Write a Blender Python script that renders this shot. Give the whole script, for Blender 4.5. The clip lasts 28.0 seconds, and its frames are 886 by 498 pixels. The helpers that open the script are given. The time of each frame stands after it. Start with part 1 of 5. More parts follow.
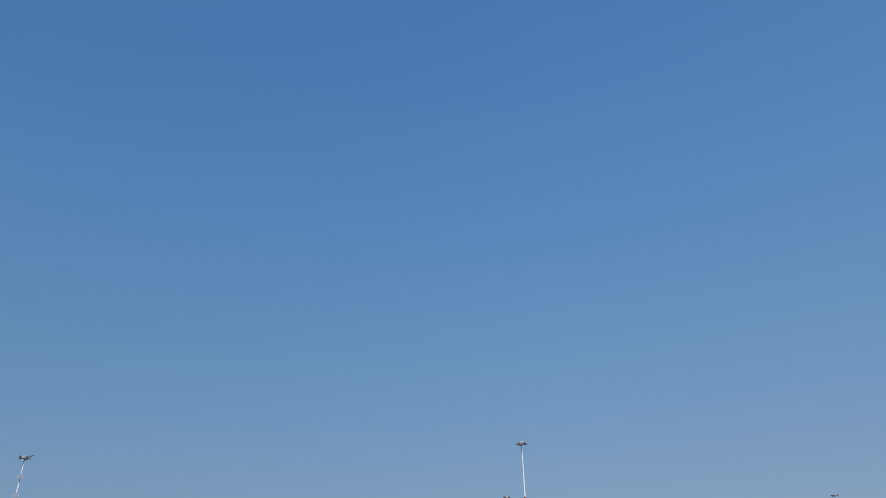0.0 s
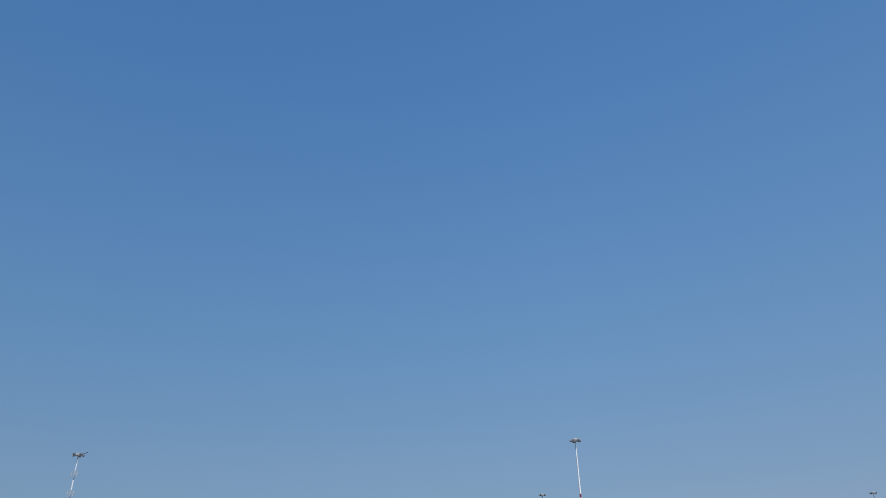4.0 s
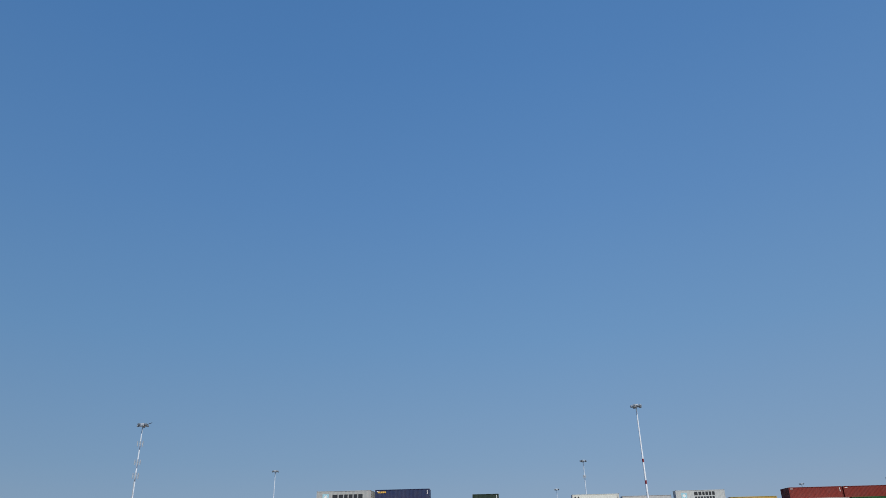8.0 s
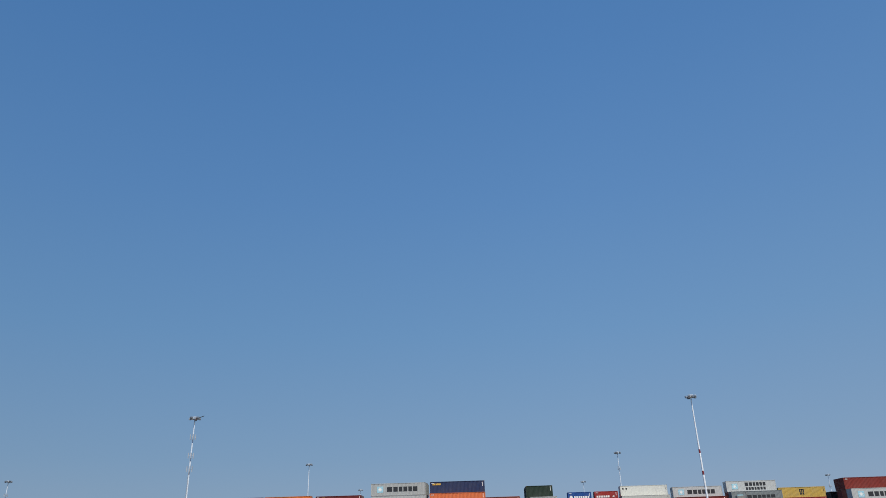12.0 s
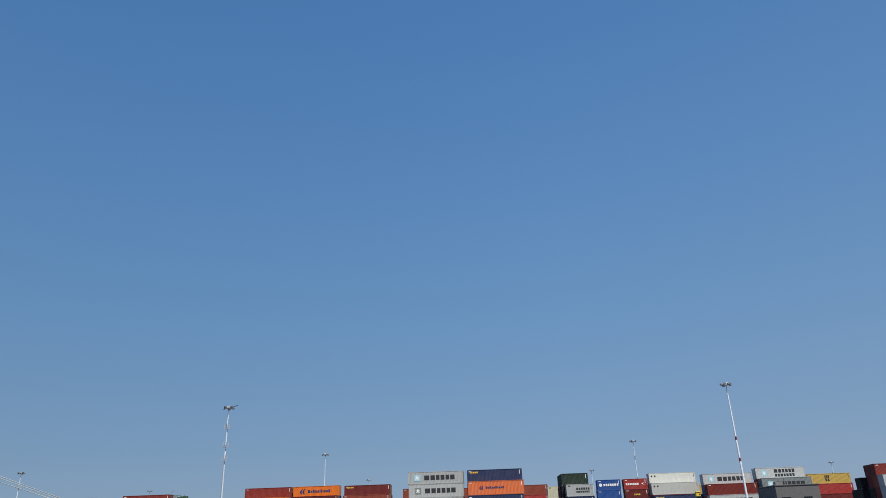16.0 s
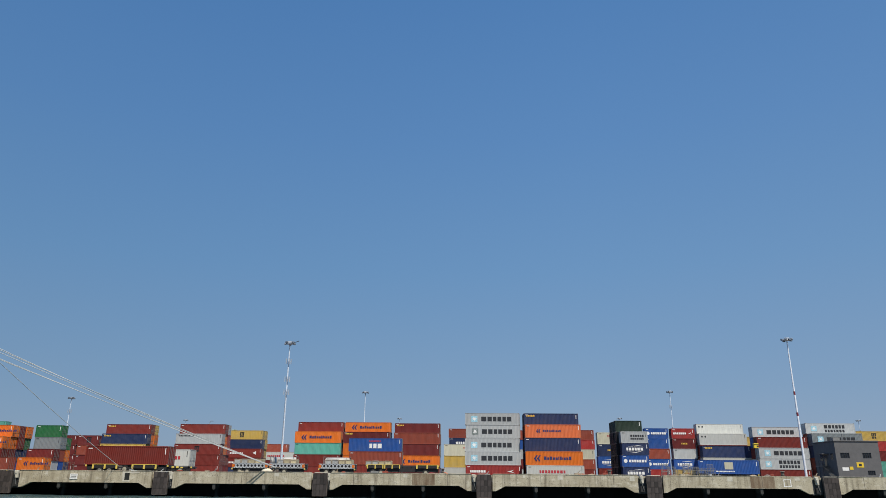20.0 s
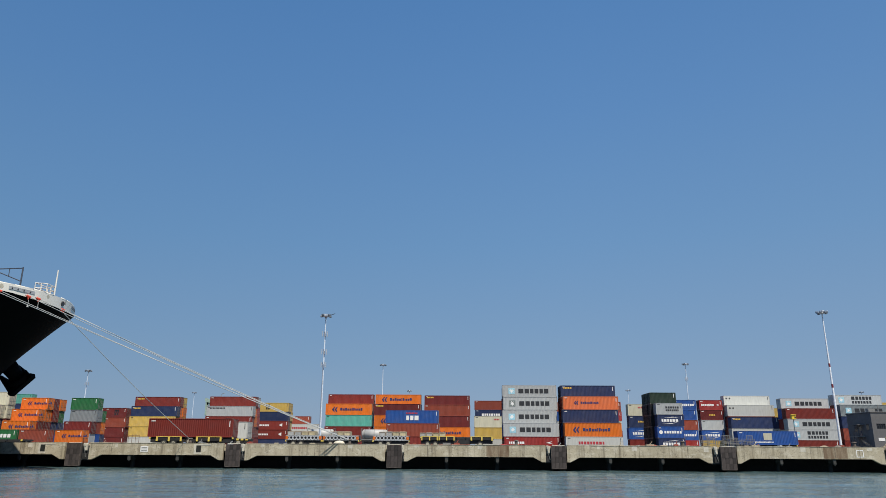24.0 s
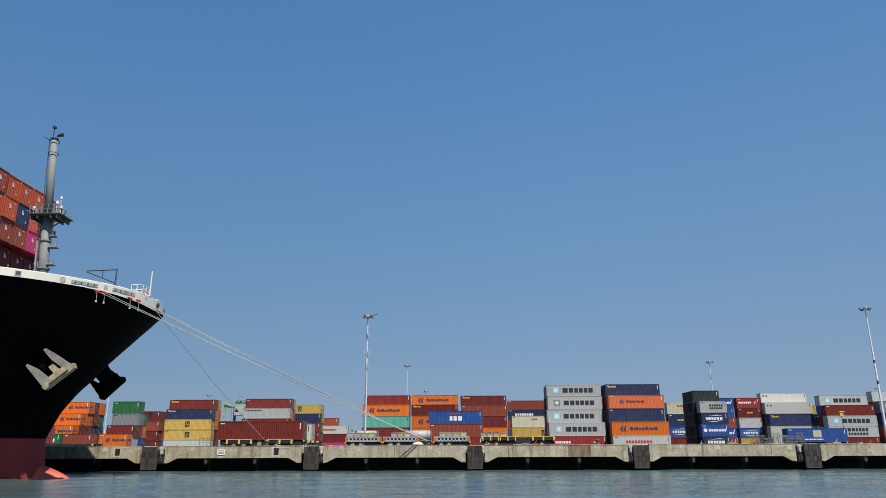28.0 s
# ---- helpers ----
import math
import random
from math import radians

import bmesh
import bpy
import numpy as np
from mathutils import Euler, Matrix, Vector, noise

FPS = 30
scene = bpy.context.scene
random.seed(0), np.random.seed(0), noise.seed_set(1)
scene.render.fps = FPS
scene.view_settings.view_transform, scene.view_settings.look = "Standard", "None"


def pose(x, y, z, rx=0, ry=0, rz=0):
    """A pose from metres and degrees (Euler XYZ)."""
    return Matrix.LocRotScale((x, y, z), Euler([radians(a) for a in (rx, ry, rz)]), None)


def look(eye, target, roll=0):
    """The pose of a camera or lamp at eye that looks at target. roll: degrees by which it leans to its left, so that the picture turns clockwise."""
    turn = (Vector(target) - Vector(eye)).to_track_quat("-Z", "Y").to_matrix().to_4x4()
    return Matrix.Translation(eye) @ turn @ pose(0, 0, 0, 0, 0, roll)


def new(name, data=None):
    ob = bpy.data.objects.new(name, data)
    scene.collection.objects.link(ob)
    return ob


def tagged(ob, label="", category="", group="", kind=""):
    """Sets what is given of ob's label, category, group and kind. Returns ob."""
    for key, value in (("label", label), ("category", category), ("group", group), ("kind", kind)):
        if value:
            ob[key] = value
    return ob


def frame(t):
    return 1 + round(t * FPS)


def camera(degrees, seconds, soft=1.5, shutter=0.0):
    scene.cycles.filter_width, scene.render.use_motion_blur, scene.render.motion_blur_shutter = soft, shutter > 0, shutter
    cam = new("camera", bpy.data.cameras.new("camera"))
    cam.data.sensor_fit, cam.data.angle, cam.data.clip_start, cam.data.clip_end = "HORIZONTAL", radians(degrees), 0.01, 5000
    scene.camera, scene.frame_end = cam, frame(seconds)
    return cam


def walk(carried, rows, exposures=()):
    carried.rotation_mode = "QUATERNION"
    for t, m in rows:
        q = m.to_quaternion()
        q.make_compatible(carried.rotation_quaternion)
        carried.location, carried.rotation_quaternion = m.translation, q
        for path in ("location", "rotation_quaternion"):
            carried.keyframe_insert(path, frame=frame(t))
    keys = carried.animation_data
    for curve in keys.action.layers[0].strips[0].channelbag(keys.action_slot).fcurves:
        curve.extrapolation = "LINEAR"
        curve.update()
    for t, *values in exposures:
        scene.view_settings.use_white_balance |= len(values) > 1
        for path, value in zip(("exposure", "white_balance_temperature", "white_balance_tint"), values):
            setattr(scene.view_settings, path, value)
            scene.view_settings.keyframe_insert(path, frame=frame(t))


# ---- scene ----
cam = camera(64.3, 28.0, soft=0.65)
# seconds, eye, turn to the left from the quay's normal, tilt upwards, roll (degrees)
PATH = [
    (0, (57.81, -98.19, 2.20), 0.734, 26.241, -1.018),
    (0.5, (56.54, -98.11, 2.20), 0.772, 26.212, -1.041),
    (1, (55.27, -98.03, 2.20), 0.764, 26.295, -0.971),
    (1.5, (53.99, -97.95, 2.20), 0.836, 26.347, -0.932),
    (2, (52.70, -97.87, 2.20), 0.939, 26.391, -0.877),
    (2.5, (51.39, -97.79, 2.20), 0.970, 26.340, -1.009),
    (3, (50.04, -97.71, 2.20), 1.114, 26.186, -0.988),
    (3.5, (48.65, -97.62, 2.20), 1.266, 26.191, -0.903),
    (5.5, (42.93, -97.30, 2.20), 1.463, 25.371, -1.099),
    (6, (41.49, -97.22, 2.20), 1.497, 24.946, -1.180),
    (6.5, (40.04, -97.14, 2.20), 1.612, 24.538, -1.347),
    (7, (38.59, -97.06, 2.20), 1.781, 24.220, -1.436),
    (7.5, (37.14, -96.97, 2.20), 2.046, 23.966, -1.398),
    (8, (35.69, -96.89, 2.20), 2.091, 23.797, -1.361),
    (8.5, (34.26, -96.81, 2.20), 2.136, 23.651, -1.475),
    (9, (32.82, -96.73, 2.20), 2.179, 23.508, -1.615),
    (9.5, (31.39, -96.65, 2.20), 2.298, 23.446, -1.555),
    (10, (29.96, -96.57, 2.20), 2.340, 23.461, -1.555),
    (10.5, (28.52, -96.49, 2.20), 2.339, 23.547, -1.564),
    (11, (27.07, -96.41, 2.20), 2.299, 23.506, -1.578),
    (11.5, (25.61, -96.33, 2.20), 2.319, 23.391, -1.600),
    (12, (24.15, -96.24, 2.20), 2.285, 23.337, -1.623),
    (12.5, (22.69, -96.16, 2.20), 2.013, 23.274, -1.731),
    (14.5, (16.97, -95.84, 2.20), 1.351, 22.918, -1.924),
    (15, (15.56, -95.76, 2.20), 1.292, 22.826, -1.944),
    (15.5, (14.16, -95.68, 2.20), 1.190, 22.611, -1.985),
    (16, (12.77, -95.59, 2.20), 1.115, 22.588, -2.045),
    (16.5, (11.37, -95.51, 2.20), 1.119, 22.530, -2.125),
    (17, (10.01, -95.43, 2.20), 1.183, 21.534, -2.379),
    (17.5, (8.66, -95.35, 2.20), 1.420, 20.926, -2.240),
    (18, (7.31, -95.27, 2.20), 1.753, 20.627, -1.836),
    (18.5, (5.95, -95.19, 2.20), 1.968, 20.153, -1.275),
    (19, (4.59, -95.11, 2.20), 2.220, 19.040, -0.644),
    (19.5, (3.21, -95.03, 2.20), 2.426, 18.595, 0.172),
    (20, (1.80, -94.94, 2.20), 2.533, 18.213, 0.519),
    (20.5, (0.35, -94.86, 2.20), 2.527, 17.737, 0.722),
    (21, (-1.10, -94.78, 2.20), 2.352, 17.305, 0.728),
    (21.5, (-2.49, -94.70, 2.20), 2.194, 16.782, 0.702),
    (23.5, (-7.88, -94.38, 2.20), 1.622, 16.058, 0.492),
    (24, (-9.24, -94.29, 2.20), 1.580, 16.065, 0.353),
    (24.5, (-10.63, -94.21, 2.20), 1.544, 15.998, 0.283),
    (25, (-12.02, -94.13, 2.20), 1.558, 15.943, 0.194),
    (25.5, (-13.34, -94.05, 2.20), 1.544, 15.967, 0.197),
    (26, (-14.62, -93.97, 2.20), 1.584, 16.056, 0.202),
    (26.5, (-15.94, -93.89, 2.20), 1.524, 16.065, 0.134),
    (27, (-17.30, -93.81, 2.20), 1.449, 16.060, 0.055),
    (27.5, (-18.66, -93.73, 2.20), 1.336, 16.088, -0.034),
    (28, (-20.02, -93.65, 2.20), 1.163, 16.109, -0.222),
]


def aimed(eye, turn, tilt, roll):
    a, b = radians(turn), radians(tilt)
    way = Vector((-math.sin(a) * math.cos(b), math.cos(a) * math.cos(b), math.sin(b)))
    return look(eye, Vector(eye) + 10 * way, roll)


walk(cam, [(t, aimed(eye, turn, tilt, roll)) for t, eye, turn, tilt, roll in PATH], ((0, 0.0), (17, 0.0), (23, 0.02), (28, 0.02)))

# ---- light ----
SUN_WAY = Vector((0.50, -1.0, 1.68)).normalized()
world = bpy.data.worlds.new("sky")
scene.world = world
world.use_nodes = True
wn = world.node_tree.nodes
wl = world.node_tree.links
sky = wn.new("ShaderNodeTexSky")
sky.sky_type = "NISHITA"
sky.sun_disc = False
sky.sun_elevation = math.asin(SUN_WAY.z)
sky.sun_rotation = math.atan2(SUN_WAY.x, SUN_WAY.y)
sky.altitude = 0
sky.air_density = 1.0
sky.dust_density = 1.0
sky.ozone_density = 1.0
wn["Background"].inputs["Strength"].default_value = 0.10
# clear summer air over the harbour: the sky's own colour by height, a little paler on the sun's side
coord = wn.new("ShaderNodeTexCoord")
parts3 = wn.new("ShaderNodeSeparateXYZ")
wl.new(coord.outputs["Generated"], parts3.inputs[0])
rise = wn.new("ShaderNodeValToRGB")
SKY_STEPS = ((0.0, (0.266, 0.352, 0.490)), (0.12, (0.193, 0.318, 0.500)), (0.28, (0.139, 0.286, 0.515)), (0.45, (0.103, 0.243, 0.500)),
             (0.62, (0.076, 0.206, 0.464)), (0.80, (0.058, 0.176, 0.422)), (1.0, (0.050, 0.140, 0.340)))
while len(rise.color_ramp.elements) < len(SKY_STEPS):
    rise.color_ramp.elements.new(0.5)
for el, (p, c) in zip(rise.color_ramp.elements, SKY_STEPS):
    el.position, el.color = p, (*c, 1)
wl.new(parts3.outputs["Z"], rise.inputs["Fac"])
side = wn.new("ShaderNodeMapRange")
side.inputs["From Min"].default_value, side.inputs["From Max"].default_value = -0.55, 0.15
side.inputs["To Min"].default_value, side.inputs["To Max"].default_value = 9.05, 10.3
wl.new(parts3.outputs["X"], side.inputs["Value"])
scaled = wn.new("ShaderNodeVectorMath")
scaled.operation = "SCALE"
tint = wn.new("ShaderNodeMix")
tint.data_type = "RGBA"
tint.inputs[6].default_value, tint.inputs[7].default_value = (0.945, 1.0, 1.012, 1), (1.02, 1.0, 0.98, 1)
across = wn.new("ShaderNodeMapRange")
across.inputs["From Min"].default_value, across.inputs["From Max"].default_value = -0.45, 0.45
wl.new(parts3.outputs["X"], across.inputs["Value"])
wl.new(across.outputs["Result"], tint.inputs[0])
tinted = wn.new("ShaderNodeMix")
tinted.data_type, tinted.blend_type = "RGBA", "MULTIPLY"
tinted.inputs[0].default_value = 1.0
wl.new(rise.outputs["Color"], tinted.inputs[6])
wl.new(tint.outputs[2], tinted.inputs[7])
wl.new(tinted.outputs[2], scaled.inputs[0])
wl.new(side.outputs["Result"], scaled.inputs["Scale"])
both = wn.new("ShaderNodeMix")
both.data_type = "RGBA"
both.inputs[0].default_value = 0.10
wl.new(scaled.outputs["Vector"], both.inputs[6])
wl.new(sky.outputs["Color"], both.inputs[7])
wl.new(both.outputs[2], wn["Background"].inputs["Color"])

sun_data = bpy.data.lights.new("sun", "SUN")
sun_data.energy, sun_data.angle, sun_data.color = 5.0, radians(0.55), (1.0, 0.92, 0.80)
sun = new("sun", sun_data)
sun.matrix_world = look((0, 0, 200), Vector((0, 0, 200)) - SUN_WAY)
scene.view_settings.exposure = 0.0

# ---- materials ----


def material(name, rough=0.6, metal=0.0):
    m = bpy.data.materials.new(name)
    m.use_nodes = True
    n, k = m.node_tree.nodes, m.node_tree.links
    b = n["Principled BSDF"]
    b.inputs["Roughness"].default_value = rough
    b.inputs["Metallic"].default_value = metal
    return m, n, k, b


def noise_at(n, k, scale, detail=4.0, stretch=(1, 1, 1), rough=0.6):
    c = n.new("ShaderNodeTexCoord")
    mp = n.new("ShaderNodeMapping")
    mp.inputs["Scale"].default_value = stretch
    t = n.new("ShaderNodeTexNoise")
    t.inputs["Scale"].default_value = scale
    t.inputs["Detail"].default_value = detail
    t.inputs["Roughness"].default_value = rough
    k.new(c.outputs["Object"], mp.inputs["Vector"])
    k.new(mp.outputs["Vector"], t.inputs["Vector"])
    return t.outputs["Fac"]


def ramp(n, k, fac, stops):
    r = n.new("ShaderNodeValToRGB")
    e = r.color_ramp.elements
    while len(e) < len(stops):
        e.new(0.5)
    for el, (p, c) in zip(e, stops):
        el.position, el.color = p, (*c, 1) if len(c) == 3 else c
    k.new(fac, r.inputs["Fac"])
    return r.outputs["Color"]


def mixed(n, k, fac, a, b, kind="MIX"):
    x = n.new("ShaderNodeMix")
    x.data_type, x.blend_type = "RGBA", kind
    for s, v in ((x.inputs[0], fac), (x.inputs[6], a), (x.inputs[7], b)):
        if isinstance(v, (int, float)):
            s.default_value = v
        elif isinstance(v, tuple):
            s.default_value = (*v, 1)
        else:
            k.new(v, s)
    return x.outputs[2]


def bump(n, k, b, height, strength, distance):
    u = n.new("ShaderNodeBump")
    u.inputs["Strength"].default_value = strength
    u.inputs["Distance"].default_value = distance
    k.new(height, u.inputs["Height"])
    k.new(u.outputs["Normal"], b.inputs["Normal"])


def grey(v):
    return (v, v, v)


def paint(name, rgb, rough=0.5, fade=0.35, rust=0.5):
    """Weathered sprayed steel: chalky fading, streaks that run down, rust specks, each piece a little lighter or darker."""
    m, n, k, b = material(name, rough)
    soft = noise_at(n, k, 0.7, 3.0)
    streak = noise_at(n, k, 2.2, 4.0, (3.0, 3.0, 0.25))
    speck = noise_at(n, k, 5.0, 6.0, (1, 1, 0.6), 0.7)
    lum = sum(rgb) / 3
    pale = tuple(c * 0.75 + (lum * 0.6 + 0.10) * 0.25 for c in rgb)
    dark = tuple(c * 0.72 for c in rgb)
    col = mixed(n, k, ramp(n, k, soft, [(0.35, grey(0)), (0.7, grey(fade * 2))]), rgb, pale)
    col = mixed(n, k, ramp(n, k, streak, [(0.45, grey(0)), (0.75, grey(0.6))]), col, dark)
    col = mixed(n, k, ramp(n, k, speck, [(0.66, grey(0)), (0.76, grey(rust))]), col, (0.13, 0.055, 0.03))
    info = n.new("ShaderNodeObjectInfo")
    hsv = n.new("ShaderNodeHueSaturation")
    mr = n.new("ShaderNodeMapRange")
    mr.inputs["To Min"].default_value, mr.inputs["To Max"].default_value = 0.84, 1.14
    k.new(info.outputs["Random"], mr.inputs["Value"])
    k.new(mr.outputs["Result"], hsv.inputs["Value"])
    k.new(col, hsv.inputs["Color"])
    k.new(hsv.outputs["Color"], b.inputs["Base Color"])
    bump(n, k, b, speck, 0.25, 0.01)
    b.inputs["Specular IOR Level"].default_value = 0.3
    return m


PAINT = {
    "oxide": paint("oxide_red_paint", (0.195, 0.028, 0.020), fade=0.2),
    "brick": paint("brick_red_paint", (0.28, 0.060, 0.034), fade=0.25),
    "red": paint("bright_red_paint", (0.36, 0.035, 0.030)),
    "maroon": paint("maroon_paint", (0.145, 0.022, 0.020), fade=0.2),
    "orange": paint("orange_paint", (0.68, 0.160, 0.014), fade=0.2),
    "rust_orange": paint("faded_orange_paint", (0.60, 0.150, 0.050), fade=0.2),
    "red_orange": paint("red_orange_paint", (0.52, 0.088, 0.034), fade=0.2),
    "silver": paint("silver_grey_paint", (0.42, 0.44, 0.44)),
    "grey": paint("mid_grey_paint", (0.22, 0.25, 0.26)),
    "white": paint("white_paint", (0.54, 0.55, 0.51), rust=0.25),
    "cream": paint("cream_paint", (0.55, 0.53, 0.40)),
    "navy": paint("navy_paint", (0.022, 0.037, 0.102)),
    "blue": paint("blue_paint", (0.020, 0.085, 0.32)),
    "teal": paint("teal_paint", (0.10, 0.38, 0.30)),
    "green": paint("green_paint", (0.020, 0.14, 0.045)),
    "dark_green": paint("dark_green_paint", (0.022, 0.040, 0.026)),
    "yellow": paint("mustard_yellow_paint", (0.56, 0.38, 0.085)),
    "magenta": paint("magenta_paint", (0.55, 0.03, 0.17)),
    "black": paint("black_paint", (0.014, 0.014, 0.016), 0.45, 0.2),
}


def plain(name, rgb, rough=0.6, metal=0.0, vary=0.18, scale=3.0, relief=0.2, stretch=(1, 1, 1), spread=0.0):
    m, n, k, b = material(name, rough, metal)
    f = noise_at(n, k, scale, 5.0, stretch)
    a = tuple(c * (1 - vary) for c in rgb)
    c = tuple(min(1.0, v * (1 + vary)) for v in rgb)
    col = ramp(n, k, f, [(0.3, a), (0.7, c)])
    if spread:
        info, mr, hsv = n.new("ShaderNodeObjectInfo"), n.new("ShaderNodeMapRange"), n.new("ShaderNodeHueSaturation")
        mr.inputs["To Min"].default_value, mr.inputs["To Max"].default_value = 1 - spread, 1 + spread
        k.new(info.outputs["Random"], mr.inputs["Value"])
        k.new(mr.outputs["Result"], hsv.inputs["Value"])
        k.new(col, hsv.inputs["Color"])
        col = hsv.outputs["Color"]
    k.new(col, b.inputs["Base Color"])
    bump(n, k, b, f, relief, 0.02)
    return m


GALV = plain("galvanised_steel", (0.62, 0.64, 0.66), 0.42, 0.55, 0.12, 1.5)
MAST_WHITE = plain("white_mast_paint", (0.74, 0.78, 0.84), 0.5)
MAST_GREY = plain("grey_mast_paint", (0.60, 0.68, 0.78), 0.5)
BAND_RED = plain("red_band_paint", (0.20, 0.022, 0.030), 0.5)
DARK = plain("dark_steel", (0.035, 0.037, 0.04), 0.55)
STEEL = plain("weathered_steel", (0.22, 0.22, 0.21), 0.6, 0.3)
CASTING = plain("casting_steel", (0.16, 0.13, 0.11), 0.7)
RUBBER = plain("black_rubber", (0.022, 0.021, 0.021), 0.85, 0.0, 0.3, 6.0)
RIM = plain("wheel_rim", (0.42, 0.39, 0.30), 0.5, 0.2)
HAZARD = plain("hazard_yellow", (0.66, 0.50, 0.10), 0.55)
TIMBER = plain("grey_timber", (0.30, 0.24, 0.17), 0.85, 0.0, 0.35, 2.0, 0.4, (0.3, 1, 1))
ROPE = plain("mooring_rope_fibre", (0.46, 0.47, 0.46), 0.9, 0.0, 0.25, 14.0)
WHITE = plain("marking_white", (0.78, 0.78, 0.76), 0.55, 0.0, 0.06)
INK = plain("marking_black", (0.020, 0.022, 0.026), 0.55, 0.0, 0.2)
INK_BLUE = plain("marking_blue", (0.020, 0.028, 0.12), 0.55, 0.0, 0.2)
INK_RED = plain("marking_red", (0.42, 0.03, 0.04), 0.55, 0.0, 0.2)
FADED_PANEL = plain("marking_faded_grey", (0.17, 0.20, 0.19), 0.6, 0.0, 0.15)
STAR_BLUE = plain("marking_sky_blue", (0.30, 0.55, 0.66), 0.55, 0.0, 0.08)
GOLD = plain("marking_gold", (0.62, 0.40, 0.06), 0.55, 0.0, 0.1)
HULL_BLACK = plain("hull_black_paint", (0.0012, 0.0012, 0.0015), 0.7, 0.0, 0.25, 0.4, 0.03)
HULL_BLACK.node_tree.nodes["Principled BSDF"].inputs["Specular IOR Level"].default_value = 0.06
HULL_RED = plain("boot_topping_red", (0.25, 0.036, 0.036), 0.6, 0.0, 0.2, 0.5, 0.08, (1, 1, 0.3))
HULL_RED.node_tree.nodes["Principled BSDF"].inputs["Specular IOR Level"].default_value = 0.2
BULB_RED = plain("bulb_orange_red", (0.55, 0.10, 0.055), 0.5, 0.0, 0.15, 0.6)
HULL_WHITE = plain("bulwark_white_paint", (0.76, 0.73, 0.65), 0.5, 0.0, 0.07, 0.8, 0.05, (1, 1, 0.3))
SHIP_GREY = plain("ship_mast_grey", (0.23, 0.25, 0.25), 0.75, 0.0, 0.12)
DECK_GREEN = plain("deck_paint", (0.10, 0.05, 0.04), 0.7)
ANCHOR_TAN = plain("anchor_pale_paint", (0.36, 0.30, 0.20), 0.6, 0.0, 0.35, 2.5, 0.5)
# greyer than the crown: the flukes' shade is put into their colour
FLUKE_GREY = plain("fluke_shade_grey", (0.23, 0.22, 0.20), 0.6, 0.0, 0.3, 1.6, 0.3)
TAG_RED = plain("chafe_guard_red", (0.60, 0.06, 0.03), 0.7)
RENDER_GREY = plain("building_grey_render", (0.115, 0.115, 0.118), 0.8, 0.0, 0.12, 1.2)
GLASS_DARK = plain("dark_window_glass", (0.012, 0.014, 0.018), 0.08, 0.0, 0.1)
SIGN_YELLOW = plain("sign_yellow", (0.75, 0.52, 0.04), 0.5, 0.0, 0.05)
CRANE_GREEN = plain("crane_pale_green", (0.30, 0.40, 0.34), 0.55)
CRANE_DARK = plain("crane_dark_green", (0.05, 0.10, 0.05), 0.6)


def concrete():
    m, n, k, b = material("stained_quay_concrete", 0.85)
    big = noise_at(n, k, 0.35, 4.0)
    run = noise_at(n, k, 1.3, 5.0, (1.6, 1.6, 0.12))
    patch = noise_at(n, k, 0.8, 5.0, (0.8, 1.0, 1.6), 0.7)
    fine = noise_at(n, k, 7.0, 6.0)
    crack = noise_at(n, k, 1.1, 3.0, (1.0, 1.0, 1.4))
    col = ramp(n, k, big, [(0.3, (0.33, 0.285, 0.195)), (0.7, (0.50, 0.45, 0.335))])
    col = mixed(n, k, ramp(n, k, patch, [(0.52, grey(0)), (0.66, grey(0.7))]), col, (0.62, 0.58, 0.47))
    col = mixed(n, k, ramp(n, k, run, [(0.50, grey(0)), (0.70, grey(0.75))]), col, (0.13, 0.105, 0.07))
    col = mixed(n, k, ramp(n, k, fine, [(0.34, grey(0.22)), (0.52, grey(0))]), col, (0.22, 0.19, 0.14))
    # hairline cracks where the field crosses one value
    line = ramp(n, k, crack, [(0.492, grey(0)), (0.498, grey(0.8)), (0.502, grey(0.8)), (0.508, grey(0))])
    col = mixed(n, k, line, col, (0.075, 0.06, 0.045))
    k.new(col, b.inputs["Base Color"])
    bump(n, k, b, fine, 0.5, 0.03)
    return m


def tarmac():
    m, n, k, b = material("yard_asphalt", 0.9)
    big = noise_at(n, k, 0.05, 4.0)
    fine = noise_at(n, k, 3.0, 6.0)
    col = ramp(n, k, big, [(0.3, (0.055, 0.055, 0.055)), (0.7, (0.095, 0.092, 0.086))])
    k.new(mixed(n, k, ramp(n, k, fine, [(0.3, grey(0.5)), (0.7, grey(0))]), col, (0.04, 0.04, 0.04)), b.inputs["Base Color"])
    bump(n, k, b, fine, 0.4, 0.02)
    return m


def sea():
    m, n, k, b = material("harbour_water", 0.12)
    near = noise_at(n, k, 1.1, 5.0, (0.6, 1.0, 1.0))
    chop = noise_at(n, k, 0.22, 4.0, (0.5, 1.0, 1.0))
    far = noise_at(n, k, 0.03, 3.0, (0.35, 1.0, 1.0))
    col = ramp(n, k, far, [(0.35, (0.070, 0.128, 0.134)), (0.65, (0.102, 0.162, 0.164))])
    k.new(col, b.inputs["Base Color"])
    b.inputs["IOR"].default_value = 1.33
    add = n.new("ShaderNodeMath")
    add.operation = "MULTIPLY_ADD"
    k.new(chop, add.inputs[0])
    add.inputs[1].default_value = 3.0
    k.new(near, add.inputs[2])
    bump(n, k, b, add.outputs[0], 0.85, 0.12)
    return m


CONCRETE, TARMAC, SEA = concrete(), tarmac(), sea()

# ---- mesh tools ----


